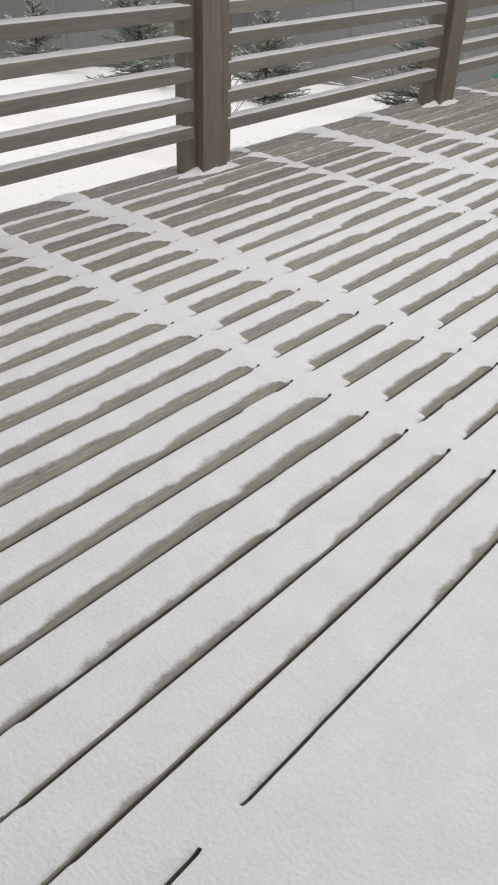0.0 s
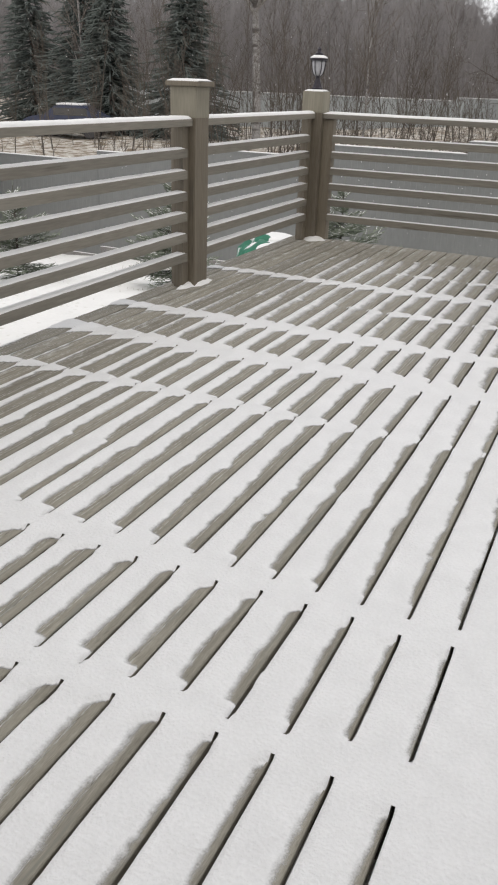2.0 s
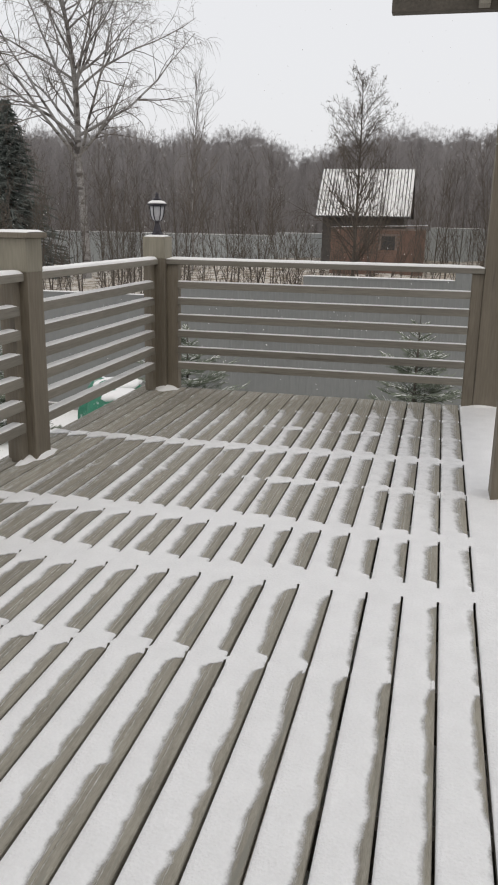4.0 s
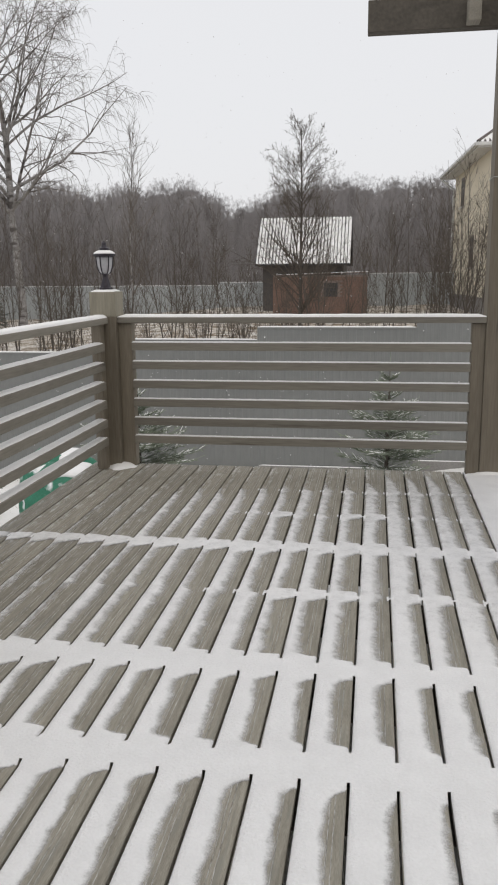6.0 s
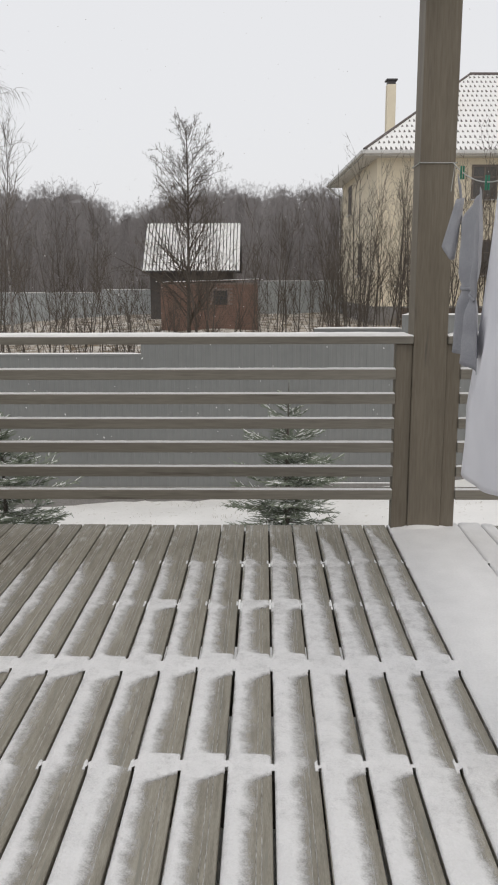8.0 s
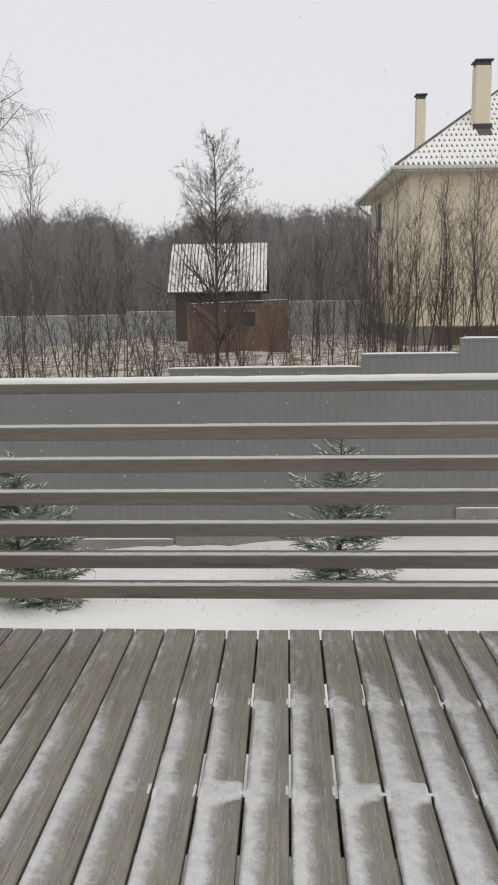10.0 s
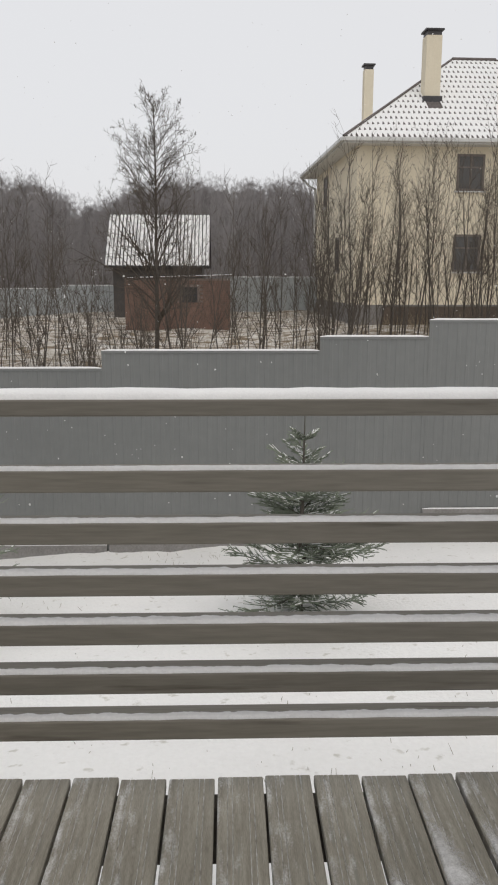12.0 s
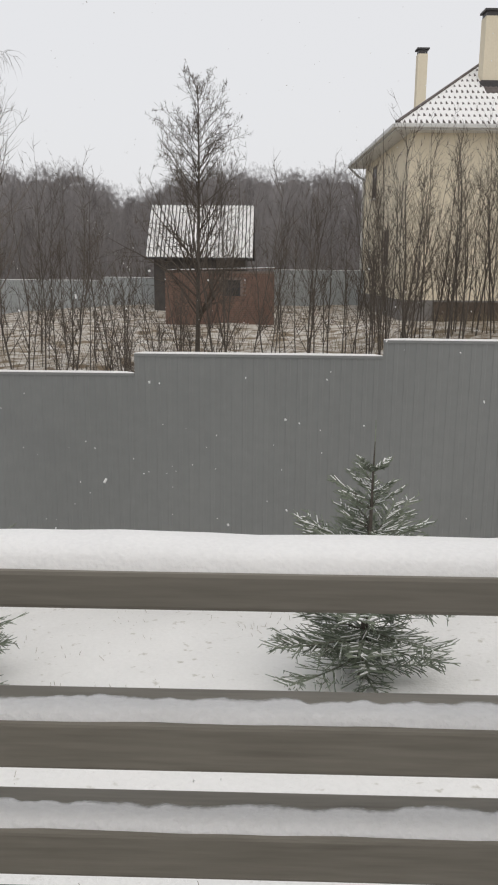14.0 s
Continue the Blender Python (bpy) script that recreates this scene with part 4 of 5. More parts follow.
for x, y, h, s in ((-21.5, 40.0, 8.6, 1), (-26.0, 40.0, 8.1, 2), (-29.0, 42.0, 9.5, 3), (-33.5, 43.0, 9.0, 5)):
    far_spruce(x, y, h, s)


# ---- the wood ----
WOODS = {"steps": (6, 3, 2, 1), "bend": (0.035, 0.1, 0.15, 0.2), "lift": (0.05, 0.2, 0.1, 0.0), "kids": (15, 4, 2), "from": (0.12, 0.15, 0.2), "angle": (38, 40, 42), "ratio": (0.32, 0.5, 0.6), "least": 0.016, "taper": 0.7}


def build_wood():
    r = np.random.RandomState(8)
    kinds = []
    for k in range(7):
        out = []
        branch(r, out, (0, 0, 0), (0, 0, 1), 10.0, 0.10, 0, WOODS)
        kinds.append(tubes(out, 3))
    vs, fs, base = [], [], 0
    for _ in range(640):
        x, y = r.uniform(-75, 34), r.uniform(58, 84)
        crest = np.interp(x * 80 / y, [-75, -51, -32, -24, -18.9, -16.5, -14.5, -11, -5, -2, 3, 8, 14, 34], [12, 10.4, 11, 10.0, 11.0, 9.6, 7.7, 9.0, 10.5, 10.4, 10.2, 9.6, 10.4, 11])
        z = float(ground_z(x, y)) - 0.3
        h = (crest - 1.4) * y / 80 + 1.4 - z
        h *= r.uniform(0.72, 0.97)
        v, f = kinds[r.randint(len(kinds))]
        a = r.rand() * 6.28
        s, wide = h / 10.6, h / 10.6 * r.uniform(0.8, 1.2)
        w = np.stack([(v[:, 0] * math.cos(a) - v[:, 1] * math.sin(a)) * wide + x, (v[:, 0] * math.sin(a) + v[:, 1] * math.cos(a)) * wide + y, v[:, 2] * s + z], 1)
        vs.append(w)
        fs.append(f + base)
        base += len(v)
    ob = quick_mesh("far_wood", np.concatenate(vs), np.concatenate(fs), M_FAR_HAZE)
    return tagged(ob, "dense leafless wood along the field, greyed by haze in its colour", "wood", kind="stuff")


build_wood()


def build_backdrop():
    """The depth of the wood behind its first rows, with an uneven crest."""
    xs = np.arange(-160, 120, 0.4)
    far = 92.0
    crest = np.interp(xs * 80 / far, [-130, -75, -51, -32, -24, -18.9, -16.5, -14.5, -11, -5, -2, 3, 8, 14, 34, 90], [12, 11, 10, 10.6, 9.8, 10.6, 9.3, 7.6, 8.9, 10.2, 10.2, 10.0, 9.4, 10.2, 11, 12])
    top = (crest - 1.4) * far / 80 + 1.4 + (field(xs, xs * 0, 0.35, 3) - 0.5) * 2.0 + 0.9
    rows = [(-4 + 0 * top, 1.0), (top - 4.6, 1.0), (top - 2.4, 0.72), (top, 0.0)]
    v = np.concatenate([np.stack([xs, xs * 0 + far, z], 1) for z, _ in rows])
    n = len(xs)
    i = np.arange(n - 1)
    f = np.concatenate([np.stack([k * n + i, k * n + i + 1, (k + 1) * n + i + 1, (k + 1) * n + i], 1) for k in range(3)])
    ob = quick_mesh("backdrop", v, f, M_DEEP_HAZE, smooth=False)
    ob.data.attributes.new("depth", "FLOAT", "POINT").data.foreach_set("value", np.repeat(np.array([d for _, d in rows], np.float32), n))
    return tagged(ob, "mass of leafless wood far behind, greyed by haze in its colour", "wood", kind="structure")


build_backdrop()


# ---- the yellow house ----
def build_house():
    ob = tagged(new("house"), "two-storey yellow plastered house with a snowy tiled hip roof", "house")
    ob.location = (3.490, 39.836, -0.403)
    ob.scale = (1.28, 1.28, 1.28)
    ob.rotation_euler = (0, 0, radians(2.5))
    W, D, EZ, RZ, OV = 11.1, 9.5, 5.52, 8.98, 0.55
    for name, lo, hi in (("wall", (OV, OV, 0.55), (W - OV, OV + 0.3, EZ)), ("wall", (OV, D - OV - 0.3, 0.55), (W - OV, D - OV, EZ)), ("wall", (OV, OV + 0.301, 0.55), (OV + 0.3, D - OV - 0.301, EZ)), ("wall", (W - OV - 0.3, OV + 0.301, 0.55), (W - OV, D - OV - 0.301, EZ))):
        box_part(name, lo, hi, M_PLASTER, ob)
    box_part("plinth", (OV - 0.06, OV - 0.06, -1.0), (W - OV + 0.06, D - OV + 0.06, 0.549), M_PLINTH, ob, 0.02)
    box_part("plinth_face", (1.5, OV - 0.16, -1.0), (W - OV + 0.06, OV - 0.061, 0.50), M_BROWN, ob, 0.01)
    # roof: four planes of tile courses, each course a step with snow on it
    half = D / 2
    slope = (RZ - EZ) / half
    courses = 15
    for side in range(4):
        v, f, sv, sf = [], [], [], []
        rr = np.random.RandomState(side)
        for c in range(courses):
            a, b = half * c / courses, half * (c + 1) / courses
            za, zb = EZ + 0.12 + slope * a + 0.012, EZ + 0.12 + slope * b
            lo, hi = (a, W - a) if side in (0, 2) else (a, D - a)
            lo2, hi2 = (b, W - b) if side in (0, 2) else (b, D - b)
            n = max(2, int((hi - lo) / 0.165))
            for k in range(n):
                p, q = lo + (hi - lo) * k / n, lo + (hi - lo) * (k + 1) / n
                pp, qq = max(p, lo2), min(q, hi2)
                if qq <= pp:
                    pp = qq = min(max(p, lo2), hi2)
                i = len(v)
                up = 0.022
                m, mm = (p + q) / 2, (pp + qq) / 2
                rows = [(p, a, za - 0.03), (q, a, za - 0.03), (p, a, za), (m, a, za + up), (q, a, za), (pp, b, zb), (mm, b, zb + up), (qq, b, zb)]
                v += rows
                f += [(i, i + 1, i + 4, i + 3, i + 2), (i + 2, i + 3, i + 6, i + 5), (i + 3, i + 4, i + 7, i + 6)]
                # snow lies on the upper part of most tiles
                hx = (p + q) / 2
                if not (side == 0 and 4 < c < 8 and 3.0 < hx < 3.6):
                    s0 = 0.16 + 0.14 * rr.rand()
                    j = len(sv)
                    e, w = 0.22 * (q - p), 0.40 * (q - p)
                    low, high = 0.015, s0 + 0.2
                    row = [(p, low, 0.0), (p + e, low, 0.3), (p + w, high, 0.8), (m, high + 0.06, 1.0), (q - w, high, 0.8), (q - e, low, 0.3), (q, low, 0.0)]
                    sv += [(x, a + (b - a) * k, za + (zb - za) * k + 0.024 + up * g) for x, k, g in row]
                    sv += [(min(max(x, pp), qq), b + 0.02, zb + 0.045 + up * g) for x, k, g in row]
                    sf += [(j + i2, j + i2 + 1, j + i2 + 8, j + i2 + 7) for i2 in range(6)]
        def place(pts):
            if side == 0:
                return pts
            if side == 2:
                return [(W - x, D - y, z) for x, y, z in pts]
            if side == 1:
                return [(y, D - x, z) for x, y, z in pts]
            return [(W - y, x, z) for x, y, z in pts]
        roof = link_mesh("roof", place(v), f, M_TILE, ob)
        tagged(link_mesh("roof_snow", place(sv), sf, M_SNOW, roof), kind="stuff")
    # hip ridges
    for x0, y0, x1, y1 in ((0, 0, half, half), (0, D, half, half), (W, 0, W - half, half), (W, D, W - half, half)):
        quick_mesh("hip_tile", *tubes([(x0, y0, EZ + 0.17, x1, y1, RZ + 0.15, 0.05, 0.05)], 6), M_TILE, ob)
    quick_mesh("ridge_tile", *tubes([(half, half, RZ + 0.15, W - half, half, RZ + 0.15, 0.08, 0.08)], 6), M_TILE, ob)
    # eaves: soffit and gutter board
    bm = bmesh.new()
    box(bm, (0.02, 0.02, EZ - 0.02), (W - 0.02, D - 0.02, EZ + 0.10))
    part("soffit", bm, M_TRIM, ob, "white eave boards")
    for lo, hi in (((-0.06, -0.10, EZ + 0.02), (W + 0.06, 0.015, EZ + 0.15)), ((-0.10, 0.016, EZ + 0.02), (0.015, D + 0.1, EZ + 0.15))):
        box_part("gutter", lo, hi, M_TRIM, ob, 0.03, "pale metal gutter")
    segs = [(-0.03, D + 0.02, EZ + 0.03, 0.30, D - 0.3, EZ - 0.35, 0.05, 0.05), (0.30, D - 0.3, EZ - 0.35, OV - 0.08, D - OV - 0.1, EZ - 0.5, 0.05, 0.05), (OV - 0.08, D - OV - 0.1, EZ - 0.5, OV - 0.08, D - OV - 0.1, 0.3, 0.05, 0.05)]
    quick_mesh("downpipe", *tubes(segs, 8), M_TRIM, ob)
    # windows
    def window(x, z, w, h, side=False):
        def bx(lo, hi):
            return ((lo[1], lo[0], lo[2]), (hi[1], hi[0], hi[2])) if side else (lo, hi)
        y = OV
        fr = new("window", None)
        fr.parent = ob
        for lo, hi in (((x, y - 0.025, z), (x + w, y + 0.02, z + 0.07)), ((x, y - 0.025, z + h - 0.07), (x + w, y + 0.02, z + h)), ((x, y - 0.025, z + 0.0705), (x + 0.07, y + 0.02, z + h - 0.0705)), ((x + w - 0.07, y - 0.025, z + 0.0705), (x + w, y + 0.02, z + h - 0.0705)), ((x + w / 2 - 0.035, y - 0.02, z + 0.0705), (x + w / 2 + 0.035, y + 0.02, z + h - 0.0705)), ((x + 0.0705, y - 0.018, z + h * 0.62), (x + w - 0.0705, y + 0.02, z + h * 0.62 + 0.05))):
            box_part("window_frame", *bx(lo, hi), M_FRAME, fr)
        box_part("pane", *bx((x + 0.05, y - 0.012, z + 0.05), (x + w - 0.05, y - 0.004, z + h - 0.05)), M_PANE, fr)
        box_part("window_sill", *bx((x - 0.06, y - 0.10, z - 0.05), (x + w + 0.06, y - 0.002, z - 0.012)), M_TRIM, fr)
    for x in (3.78, 5.45, 8.0):
        window(x, 4.16, 0.9, 1.12)
        window(x, 1.62, 0.9, 1.18)
    window(3.3, 1.62, 0.8, 1.2, True)
    window(6.2, 4.1, 0.8, 1.15, True)
    for x, y, z0, z1, w in ((3.31, 2.35, 6.6, 9.40, 0.26), (2.22, 7.2, 6.4, 9.5, 0.18), (6.87, 2.4, 6.6, 9.45, 0.26)):
        ch = box_part("chimney", (x - w, y - w, z0), (x + w, y + w, z1 - 0.2), M_PLASTER, ob, 0.01, "yellow plastered chimney")
        box_part("chimney_cap", (x - w - 0.05, y - w - 0.05, z1 - 0.06), (x + w + 0.05, y + w + 0.05, z1), M_DARK, ch, 0.01)
        box_part("chimney_neck", (x - w + 0.02, y - w + 0.02, z1 - 0.199), (x + w - 0.02, y + w - 0.02, z1 - 0.0605), M_DARK, ch)
        box_part("flashing", (x - w - 0.06, y - w - 0.08, z0 + 0.3), (x + w + 0.06, y + w + 0.02, EZ + 0.12 + slope * (min(y, D - y) - w) + 0.15), M_DARK, ch)
    return ob


build_house()


# ---- shed with a metal roof, brick outbuilding, back fence ----
def build_shed():
    ob = tagged(new("cottage"), "small cottage with a snow-streaked ribbed metal roof", "house")
    x0, x1 = -6.88, -1.95
    box_part("wall", (x0 + 0.35, 45.6, -0.6), (x1 - 0.35, 49.2, 2.0), M_BOARD, ob)
    v, f = [], []
    n = 28
    for k in range(n * 2 + 1):
        x = x0 + (x1 - x0) * k / (n * 2)
        d = 0.05 if k % 2 else 0.0
        v += [(x, 45.1, 1.90 + d), (x, 47.4, 4.36 + d), (x, 49.7, 1.90 + d)]
    for k in range(n * 2):
        i = 3 * k
        f += [(i, i + 3, i + 4, i + 1), (i + 1, i + 4, i + 5, i + 2)]
    o = len(v)
    v += [(x, y, z - 0.06) for x, y, z in v[:o]]
    f += [(o + a, o + d, o + c, o + b) for a, b, c, d in f]
    link_mesh("roof", v, f, M_DARK, ob, "ribbed metal roof")
    rr = np.random.RandomState(4)
    for k in range(n):
        xa, xb = x0 + (x1 - x0) * k / n, x0 + (x1 - x0) * (k + 1) / n
        e = 0.008 + 0.022 * rr.rand()
        parts_v, parts_f = [], []
        for s in range(13):
            t = 0.004 + s / 12.1
            y, z, w = 45.1 + 2.3 * t, 1.90 + 2.46 * t, e * (0.6 + rr.rand())
            parts_v += [(xa + w, y, z + 0.03), ((xa + xb) / 2, y, z + 0.08), (xb - w, y, z + 0.03)]
        for s in range(12):
            i = 3 * s
            parts_f += [(i, i + 1, i + 4, i + 3), (i + 1, i + 2, i + 5, i + 4)]
        if parts_f:
            link_mesh("roof_snow", parts_v, parts_f, M_SNOW, ob)
    v = [(x0 + 0.36, 45.7, 1.9), (x0 + 0.36, 49.1, 1.9), (x0 + 0.36, 47.4, 4.2), (x1 - 0.36, 45.7, 1.9), (x1 - 0.36, 49.1, 1.9), (x1 - 0.36, 47.4, 4.2)]
    link_mesh("gable", v, [(0, 2, 1), (3, 4, 5), (0, 1, 4, 3), (0, 3, 5, 2), (1, 2, 5, 4)], M_BOARD, ob)
    return ob


build_shed()


def build_outhouse():
    ob = tagged(new("brick_outhouse"), "low red brick outhouse with a small window, snowy roof", "building")
    x0, x1, y0, y1 = -5.05, -1.0, 38.0, 40.6
    box_part("wall_core", (x0 + 0.02, y0 + 0.03, -0.8), (x1 - 0.02, y1, 1.37), M_MORTAR, ob)
    v, f = [], []
    rows, bh, bw = 27, 0.075, 0.25
    for r in range(rows):
        z = -0.72 + r * bh
        shift = bw / 2 if r % 2 else 0
        k = 0
        while x0 + k * bw - shift < x1:
            a, b = max(x0, x0 + k * bw - shift + 0.008), min(x1, x0 + (k + 1) * bw - shift)
            k += 1
            if b - a < 0.04 or (a < -2.25 and b > -2.85 and 0.42 < z < 1.08):
                continue
            i = len(v)
            v += [(a, y0, z), (b, y0, z), (b, y0, z + bh - 0.01), (a, y0, z + bh - 0.01), (a, y0 + 0.04, z), (b, y0 + 0.04, z), (b, y0 + 0.04, z + bh - 0.01), (a, y0 + 0.04, z + bh - 0.01)]
            f += [(i, i + 1, i + 2, i + 3), (i + 3, i + 2, i + 6, i + 7), (i, i + 4, i + 5, i + 1), (i, i + 3, i + 7, i + 4), (i + 1, i + 5, i + 6, i + 2)]
    tagged(link_mesh("brickwork", v, f, M_BRICK, ob), kind="stuff")
    v = [(x0 - 0.06, y0 - 0.06, 1.36), (x1 + 0.06, y0 - 0.06, 1.48), (x1 + 0.06, y1 + 0.2, 1.52), (x0 - 0.06, y1 + 0.2, 1.40)]
    bm = bmesh.new()
    fc = bm.faces.new([bm.verts.new(p) for p in v])
    bmesh.ops.solidify(bm, geom=[fc], thickness=0.07)
    part("roof", bm, M_BRICK, ob)
    bm = bmesh.new()
    fc = bm.faces.new([bm.verts.new((x, y, z + 0.03)) for x, y, z in v])
    bmesh.ops.solidify(bm, geom=[fc], thickness=0.04)
    part("roof_snow", bm, M_SNOW, ob)
    win = new("window")
    win.parent = ob
    box_part("pane", (-2.82, y0 + 0.015, 0.45), (-2.28, y0 + 0.028, 1.05), M_PANE, win)
    for lo, hi in (((-2.84, y0 + 0.002, 0.43), (-2.78, y0 + 0.014, 1.07)), ((-2.32, y0 + 0.002, 0.43), (-2.26, y0 + 0.014, 1.07)), ((-2.57, y0 + 0.002, 0.43), (-2.53, y0 + 0.014, 1.07)), ((-2.779, y0 + 0.002, 0.72), (-2.571, y0 + 0.014, 0.76)), ((-2.529, y0 + 0.002, 0.72), (-2.321, y0 + 0.014, 0.76))):
        box_part("window_frame", lo, hi, M_DARK, win)
    return ob


build_outhouse()
for k in range(13):
    x0 = -34 + 3.0 * k
    sec = tagged(new("fence_section"), "pale grey profiled steel fence section far behind the field", "fence", "sections of the far fence")
    top = 1.40 if k > 10 else (1.22 if k > 9 else (0.95 if k > 7 else 0.78))
    low = float(ground_z(x0 + 1.5, 50.5))
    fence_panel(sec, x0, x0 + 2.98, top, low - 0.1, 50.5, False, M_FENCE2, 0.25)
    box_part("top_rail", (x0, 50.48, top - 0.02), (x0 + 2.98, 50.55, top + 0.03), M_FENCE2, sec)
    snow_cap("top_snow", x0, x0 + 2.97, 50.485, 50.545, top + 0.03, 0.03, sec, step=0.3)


def parked_car(x, y, turn):
    """A car seen small and far off."""
    ob = tagged(new("parked_car"), "dark blue car parked on the snowy lane, snow on its roof", "car")
    ob.location = (x, y, float(ground_z(x, y)))
    ob.rotation_euler = (0, 0, radians(turn))
    prof = [(-2.0, 0.35), (-2.05, 0.75), (-1.6, 0.95), (-1.0, 1.0), (-0.4, 1.45), (1.0, 1.48), (1.75, 1.05), (2.05, 0.95), (2.05, 0.35)]
    bm = bmesh.new()
    a = [bm.verts.new((px, -0.85, pz)) for px, pz in prof]
    b = [bm.verts.new((px, 0.85, pz)) for px, pz in prof]
    bm.faces.new(a)
    bm.faces.new(b[::-1])
    for k in range(len(prof)):
        bm.faces.new((a[k], b[k], b[(k + 1) % len(prof)], a[(k + 1) % len(prof)]))
    bmesh.ops.recalc_face_normals(bm, faces=bm.faces)
    bmesh.ops.bevel(bm, geom=bm.edges[:], offset=0.06, segments=2, affect="EDGES")
    part("body", bm, M_CAR, ob)
    for s in (-1, 1):
        box_part("side_window", (-0.45, s * 0.862 - 0.006, 1.02), (1.2, s * 0.862 + 0.006, 1.36), M_PANE, ob)
        for wx in (-1.3, 1.3):
            bm = bmesh.new()
            lathe(bm, [(0.2, -0.1), (0.31, -0.1), (0.33, -0.05), (0.33, 0.05), (0.31, 0.1), (0.2, 0.1)], 18)
            w = part("tyre", bm, M_DARK, ob)
            w.matrix_local = pose(wx, s * 0.8, 0.33, 90, 0, 0)
    box_part("roof_snow", (-0.35, -0.7, 1.475), (0.95, 0.7, 1.56), M_SNOW, ob, 0.03)
    return ob


parked_car(-25.9, 36.0, 20)


# ---- sacks beside the deck ----
def sack(x, y, sx, sy, sz, turn, seed):
    rng = np.random.RandomState(seed)
    bm = bmesh.new()
    bmesh.ops.create_uvsphere(bm, u_segments=28, v_segments=16, radius=1)
    ph = rng.rand(6) * 6
    for v in bm.verts:
        c = v.co
        for k in range(3):
            c[k] = math.copysign(abs(c[k]) ** 0.72, c[k])
        w = 1 + 0.06 * math.sin(5 * c.x + ph[0]) + 0.06 * math.sin(6 * c.y + ph[1]) + 0.04 * math.sin(11 * c.z + 7 * c.x + ph[2])
        v.co = Vector((c.x * sx * w, c.y * sy * w, max(c.z, -0.72) * sz * w))
    ob = tagged(new("rubble_sack"), "full green woven sack lying on the snow beside the deck", "sack", "sacks beside the deck")
    ob.location = (x, y, float(ground_z(x, y)) + sz * 0.62)
    ob.rotation_euler = (0, 0, radians(turn))
    part("sack_body", bm, M_SACK, ob, smooth=True)
    bm = bmesh.new()
    bmesh.ops.create_uvsphere(bm, u_segments=24, v_segments=10, radius=1)
    for v in bm.verts:
        w = 1 + 0.12 * math.sin(4 * v.co.x + ph[3]) + 0.1 * math.sin(7 * v.co.y + ph[4])
        v.co = Vector((v.co.x * sx * 0.72 * w + 0.05, v.co.y * sy * 0.72 * w, v.co.z * 0.07 + sz * 0.93))
    part("sack_snow", bm, M_SNOW, ob, smooth=True)
    return ob


sack(-4.0, 10.95, 0.44, 0.36, 0.54, 40, 1)
sack(-3.66, 10.2, 0.40, 0.34, 0.48, 65, 2)



# ---- unseen walls of the deck's house, behind the camera, added to block sky light ----
def build_home():
    ob = tagged(new("unseen_home_wall"), "unseen board wall of the house behind the deck, added to block sky light", "wall", kind="structure")
    for lo, hi in (((-4.5, -1.35, -1.0), (7.0, -1.1, 5.4)), ((2.55, -1.099, -1.0), (2.8, 1.6, 5.4))):
        box_part("wall_board", lo, hi, M_WOOD, ob)
    return ob


build_home()


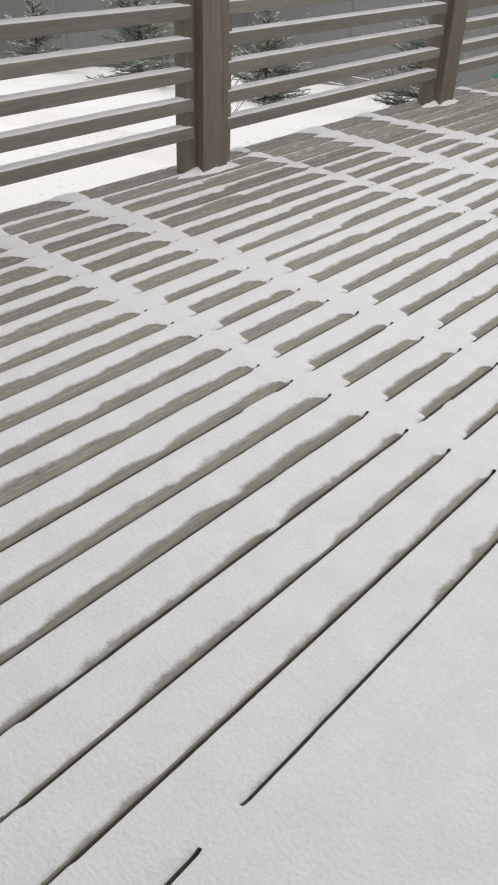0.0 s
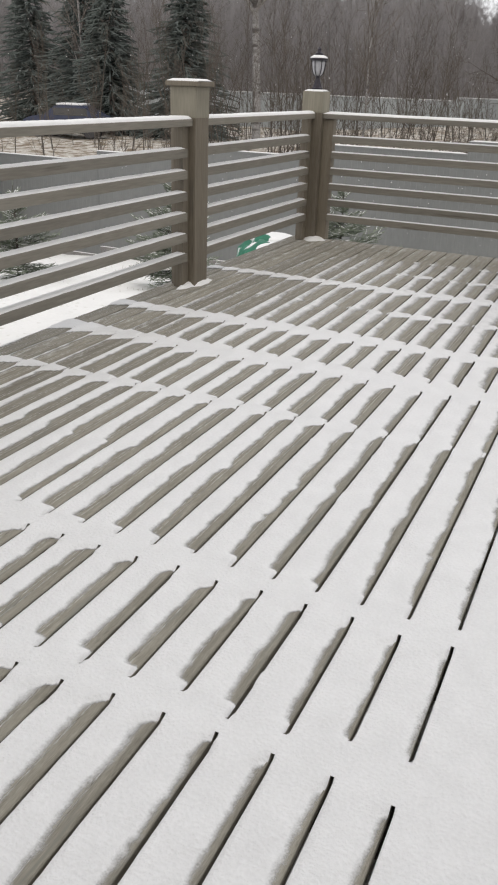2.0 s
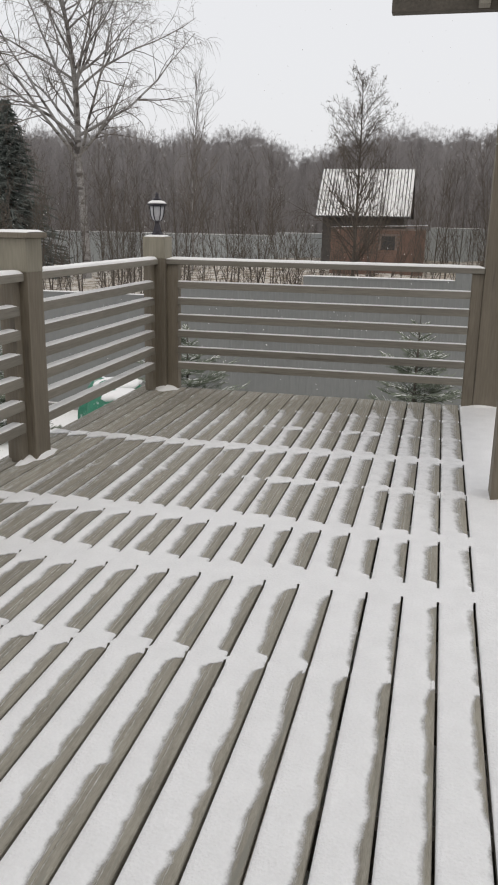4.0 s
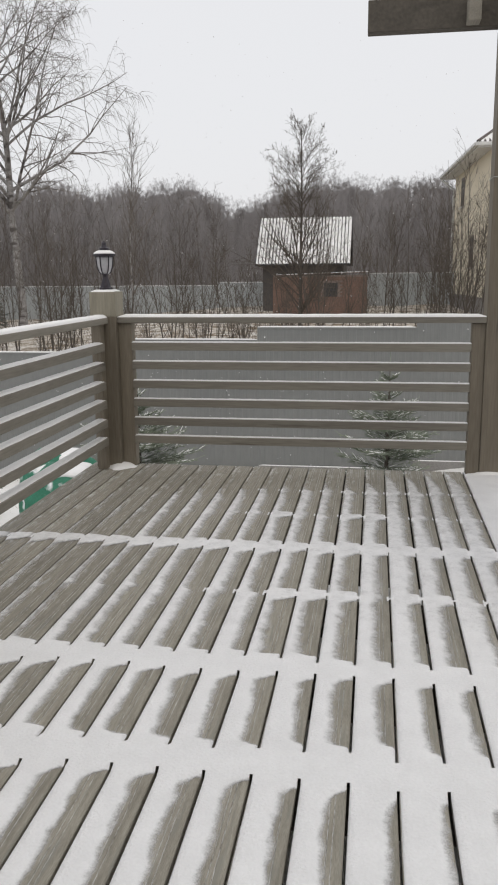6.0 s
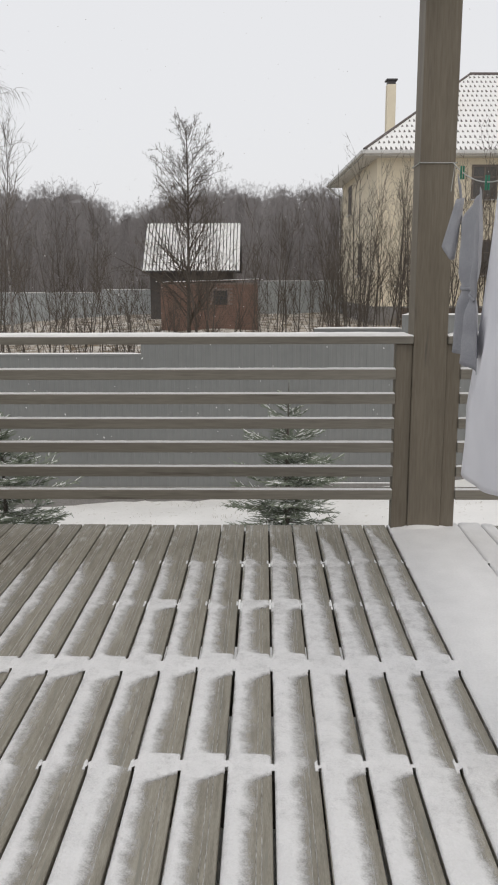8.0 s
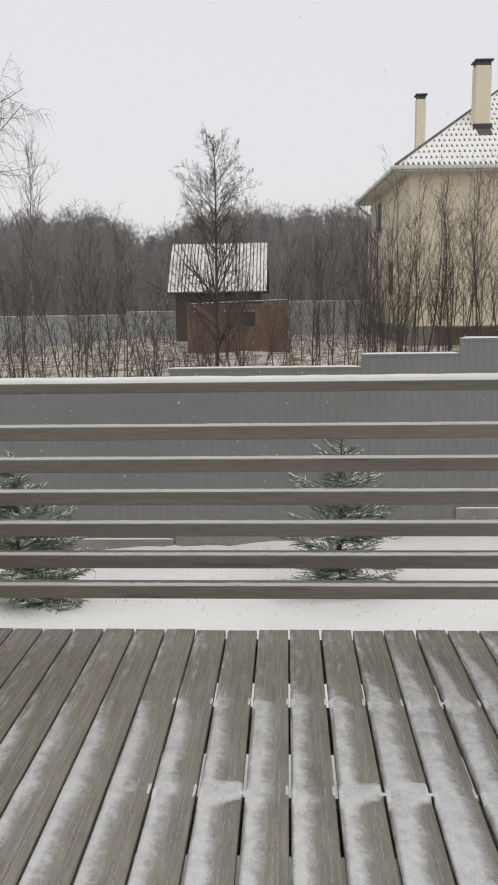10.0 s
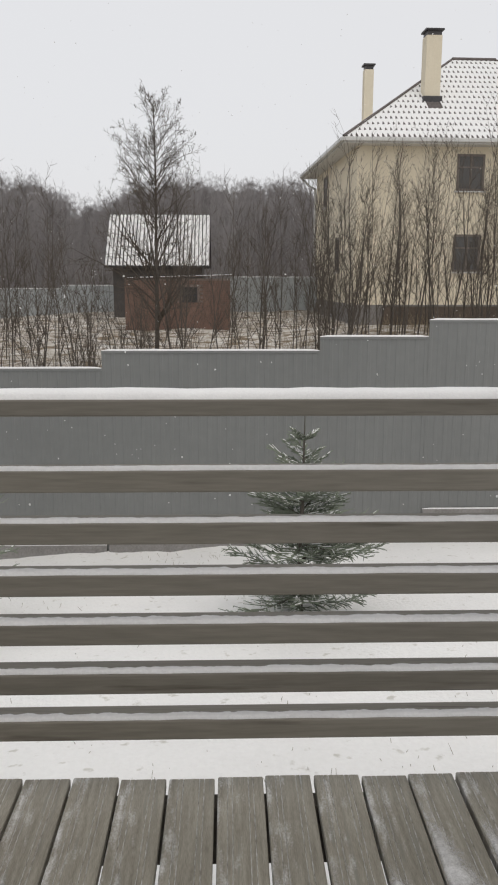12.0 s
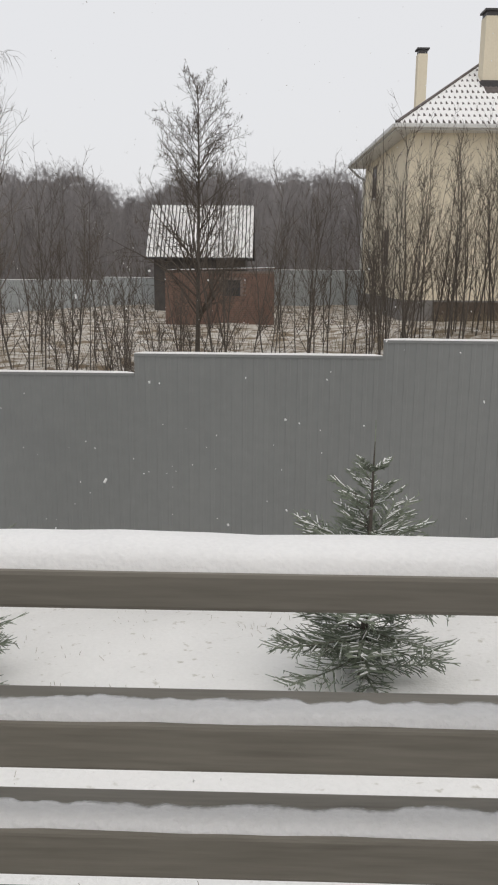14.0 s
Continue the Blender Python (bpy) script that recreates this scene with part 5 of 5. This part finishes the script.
# ---- snow in the air ----
def build_flakes():
    r = np.random.RandomState(31)
    near = np.stack([r.uniform(-7, 4.5, 420), r.uniform(9.6, 15.9, 420), r.uniform(-1.0, 1.7, 420)], 1)
    far = np.stack([r.uniform(-22, 8, 900), r.uniform(16.6, 30, 900), r.uniform(0.0, 7.0, 900)], 1)
    p = np.concatenate([near, far])
    p = p[p[:, 2] > ground_z(p[:, 0], p[:, 1]) + 0.2]
    d = r.normal(0, 0.004, p.shape) + np.array([0.001, 0, -0.006])
    n = len(p)
    v, f = tubes(np.concatenate([p, p + d, r.uniform(0.003, 0.005, (n, 1)) * (1 + (p[:, 1:2] > 16)), r.uniform(0.002, 0.004, (n, 1)) * (1 + (p[:, 1:2] > 16))], 1), 5)
    return tagged(quick_mesh("falling_snow", v, f, M_SNOW), "sparse falling snowflakes over the yard", "snow", kind="stuff")


build_flakes()


def build_weeds():
    """Dry stems that stand out of the snow in the field and the yard."""
    r = np.random.RandomState(41)
    rows = []
    for x0, x1, y0, y1, count, h in ((-14, 9, 17.2, 31, 2600, 0.34), (0.5, 10, 27, 32, 900, 0.5), (-9, 4, 9.2, 16, 1500, 0.055)):
        for _ in range(count // 5):
            cx, cy = r.uniform(x0, x1), r.uniform(y0, y1)
            for _ in range(5):
                x, y = cx + r.normal(0, 0.12), cy + r.normal(0, 0.12)
                z = float(ground_z(x, y)) - 0.03
                k = h * r.uniform(0.4, 1.2)
                rows.append((x, y, z, x + r.normal(0, 0.35) * k, y + r.normal(0, 0.35) * k, z + k, 0.004 if h > 0.1 else 0.002, 0.002 if h > 0.1 else 0.0012))
    v, f = tubes(rows, 3)
    return tagged(quick_mesh("dry_weeds", v, f, M_STRAW), "dry straw stems sticking out of the thin snow", "grass", kind="stuff")


build_weeds()


# ---- decking boards ----
def board_mesh(length):
    """A decking board with rounded edges and two pairs of fine grooves."""
    w = WIDE
    prof = [(0, -0.028), (0, -0.003), (0.003, 0)]
    for g in GROOVES:
        prof += [(g, 0), (g + 0.0016, -0.0022), (g + 0.0032, 0)]
    prof += [(w - 0.003, 0), (w, -0.003), (w, -0.028)]
    n = len(prof)
    v = [(x, 0, z) for x, z in prof] + [(x, length, z) for x, z in prof]
    f = [(k, k + 1, n + k + 1, n + k) for k in range(n - 1)] + [(n - 1, 0, n, 2 * n - 1), tuple(range(n))[::-1], tuple(range(n, 2 * n))]
    me = bpy.data.meshes.new("deck_board")
    me.from_pydata(v, [], f)
    me.update()
    me.materials.append(M_DECK)
    return me


BOARD = board_mesh(9.7)
rng = np.random.RandomState(12)
for x in BOARDS:
    b = new("deck_board", BOARD)
    b.parent = deck
    b.location = (x + rng.normal(0, 0.0006), -0.9 + rng.normal(0, 0.004), -0.0004 - 0.001 * rng.rand())
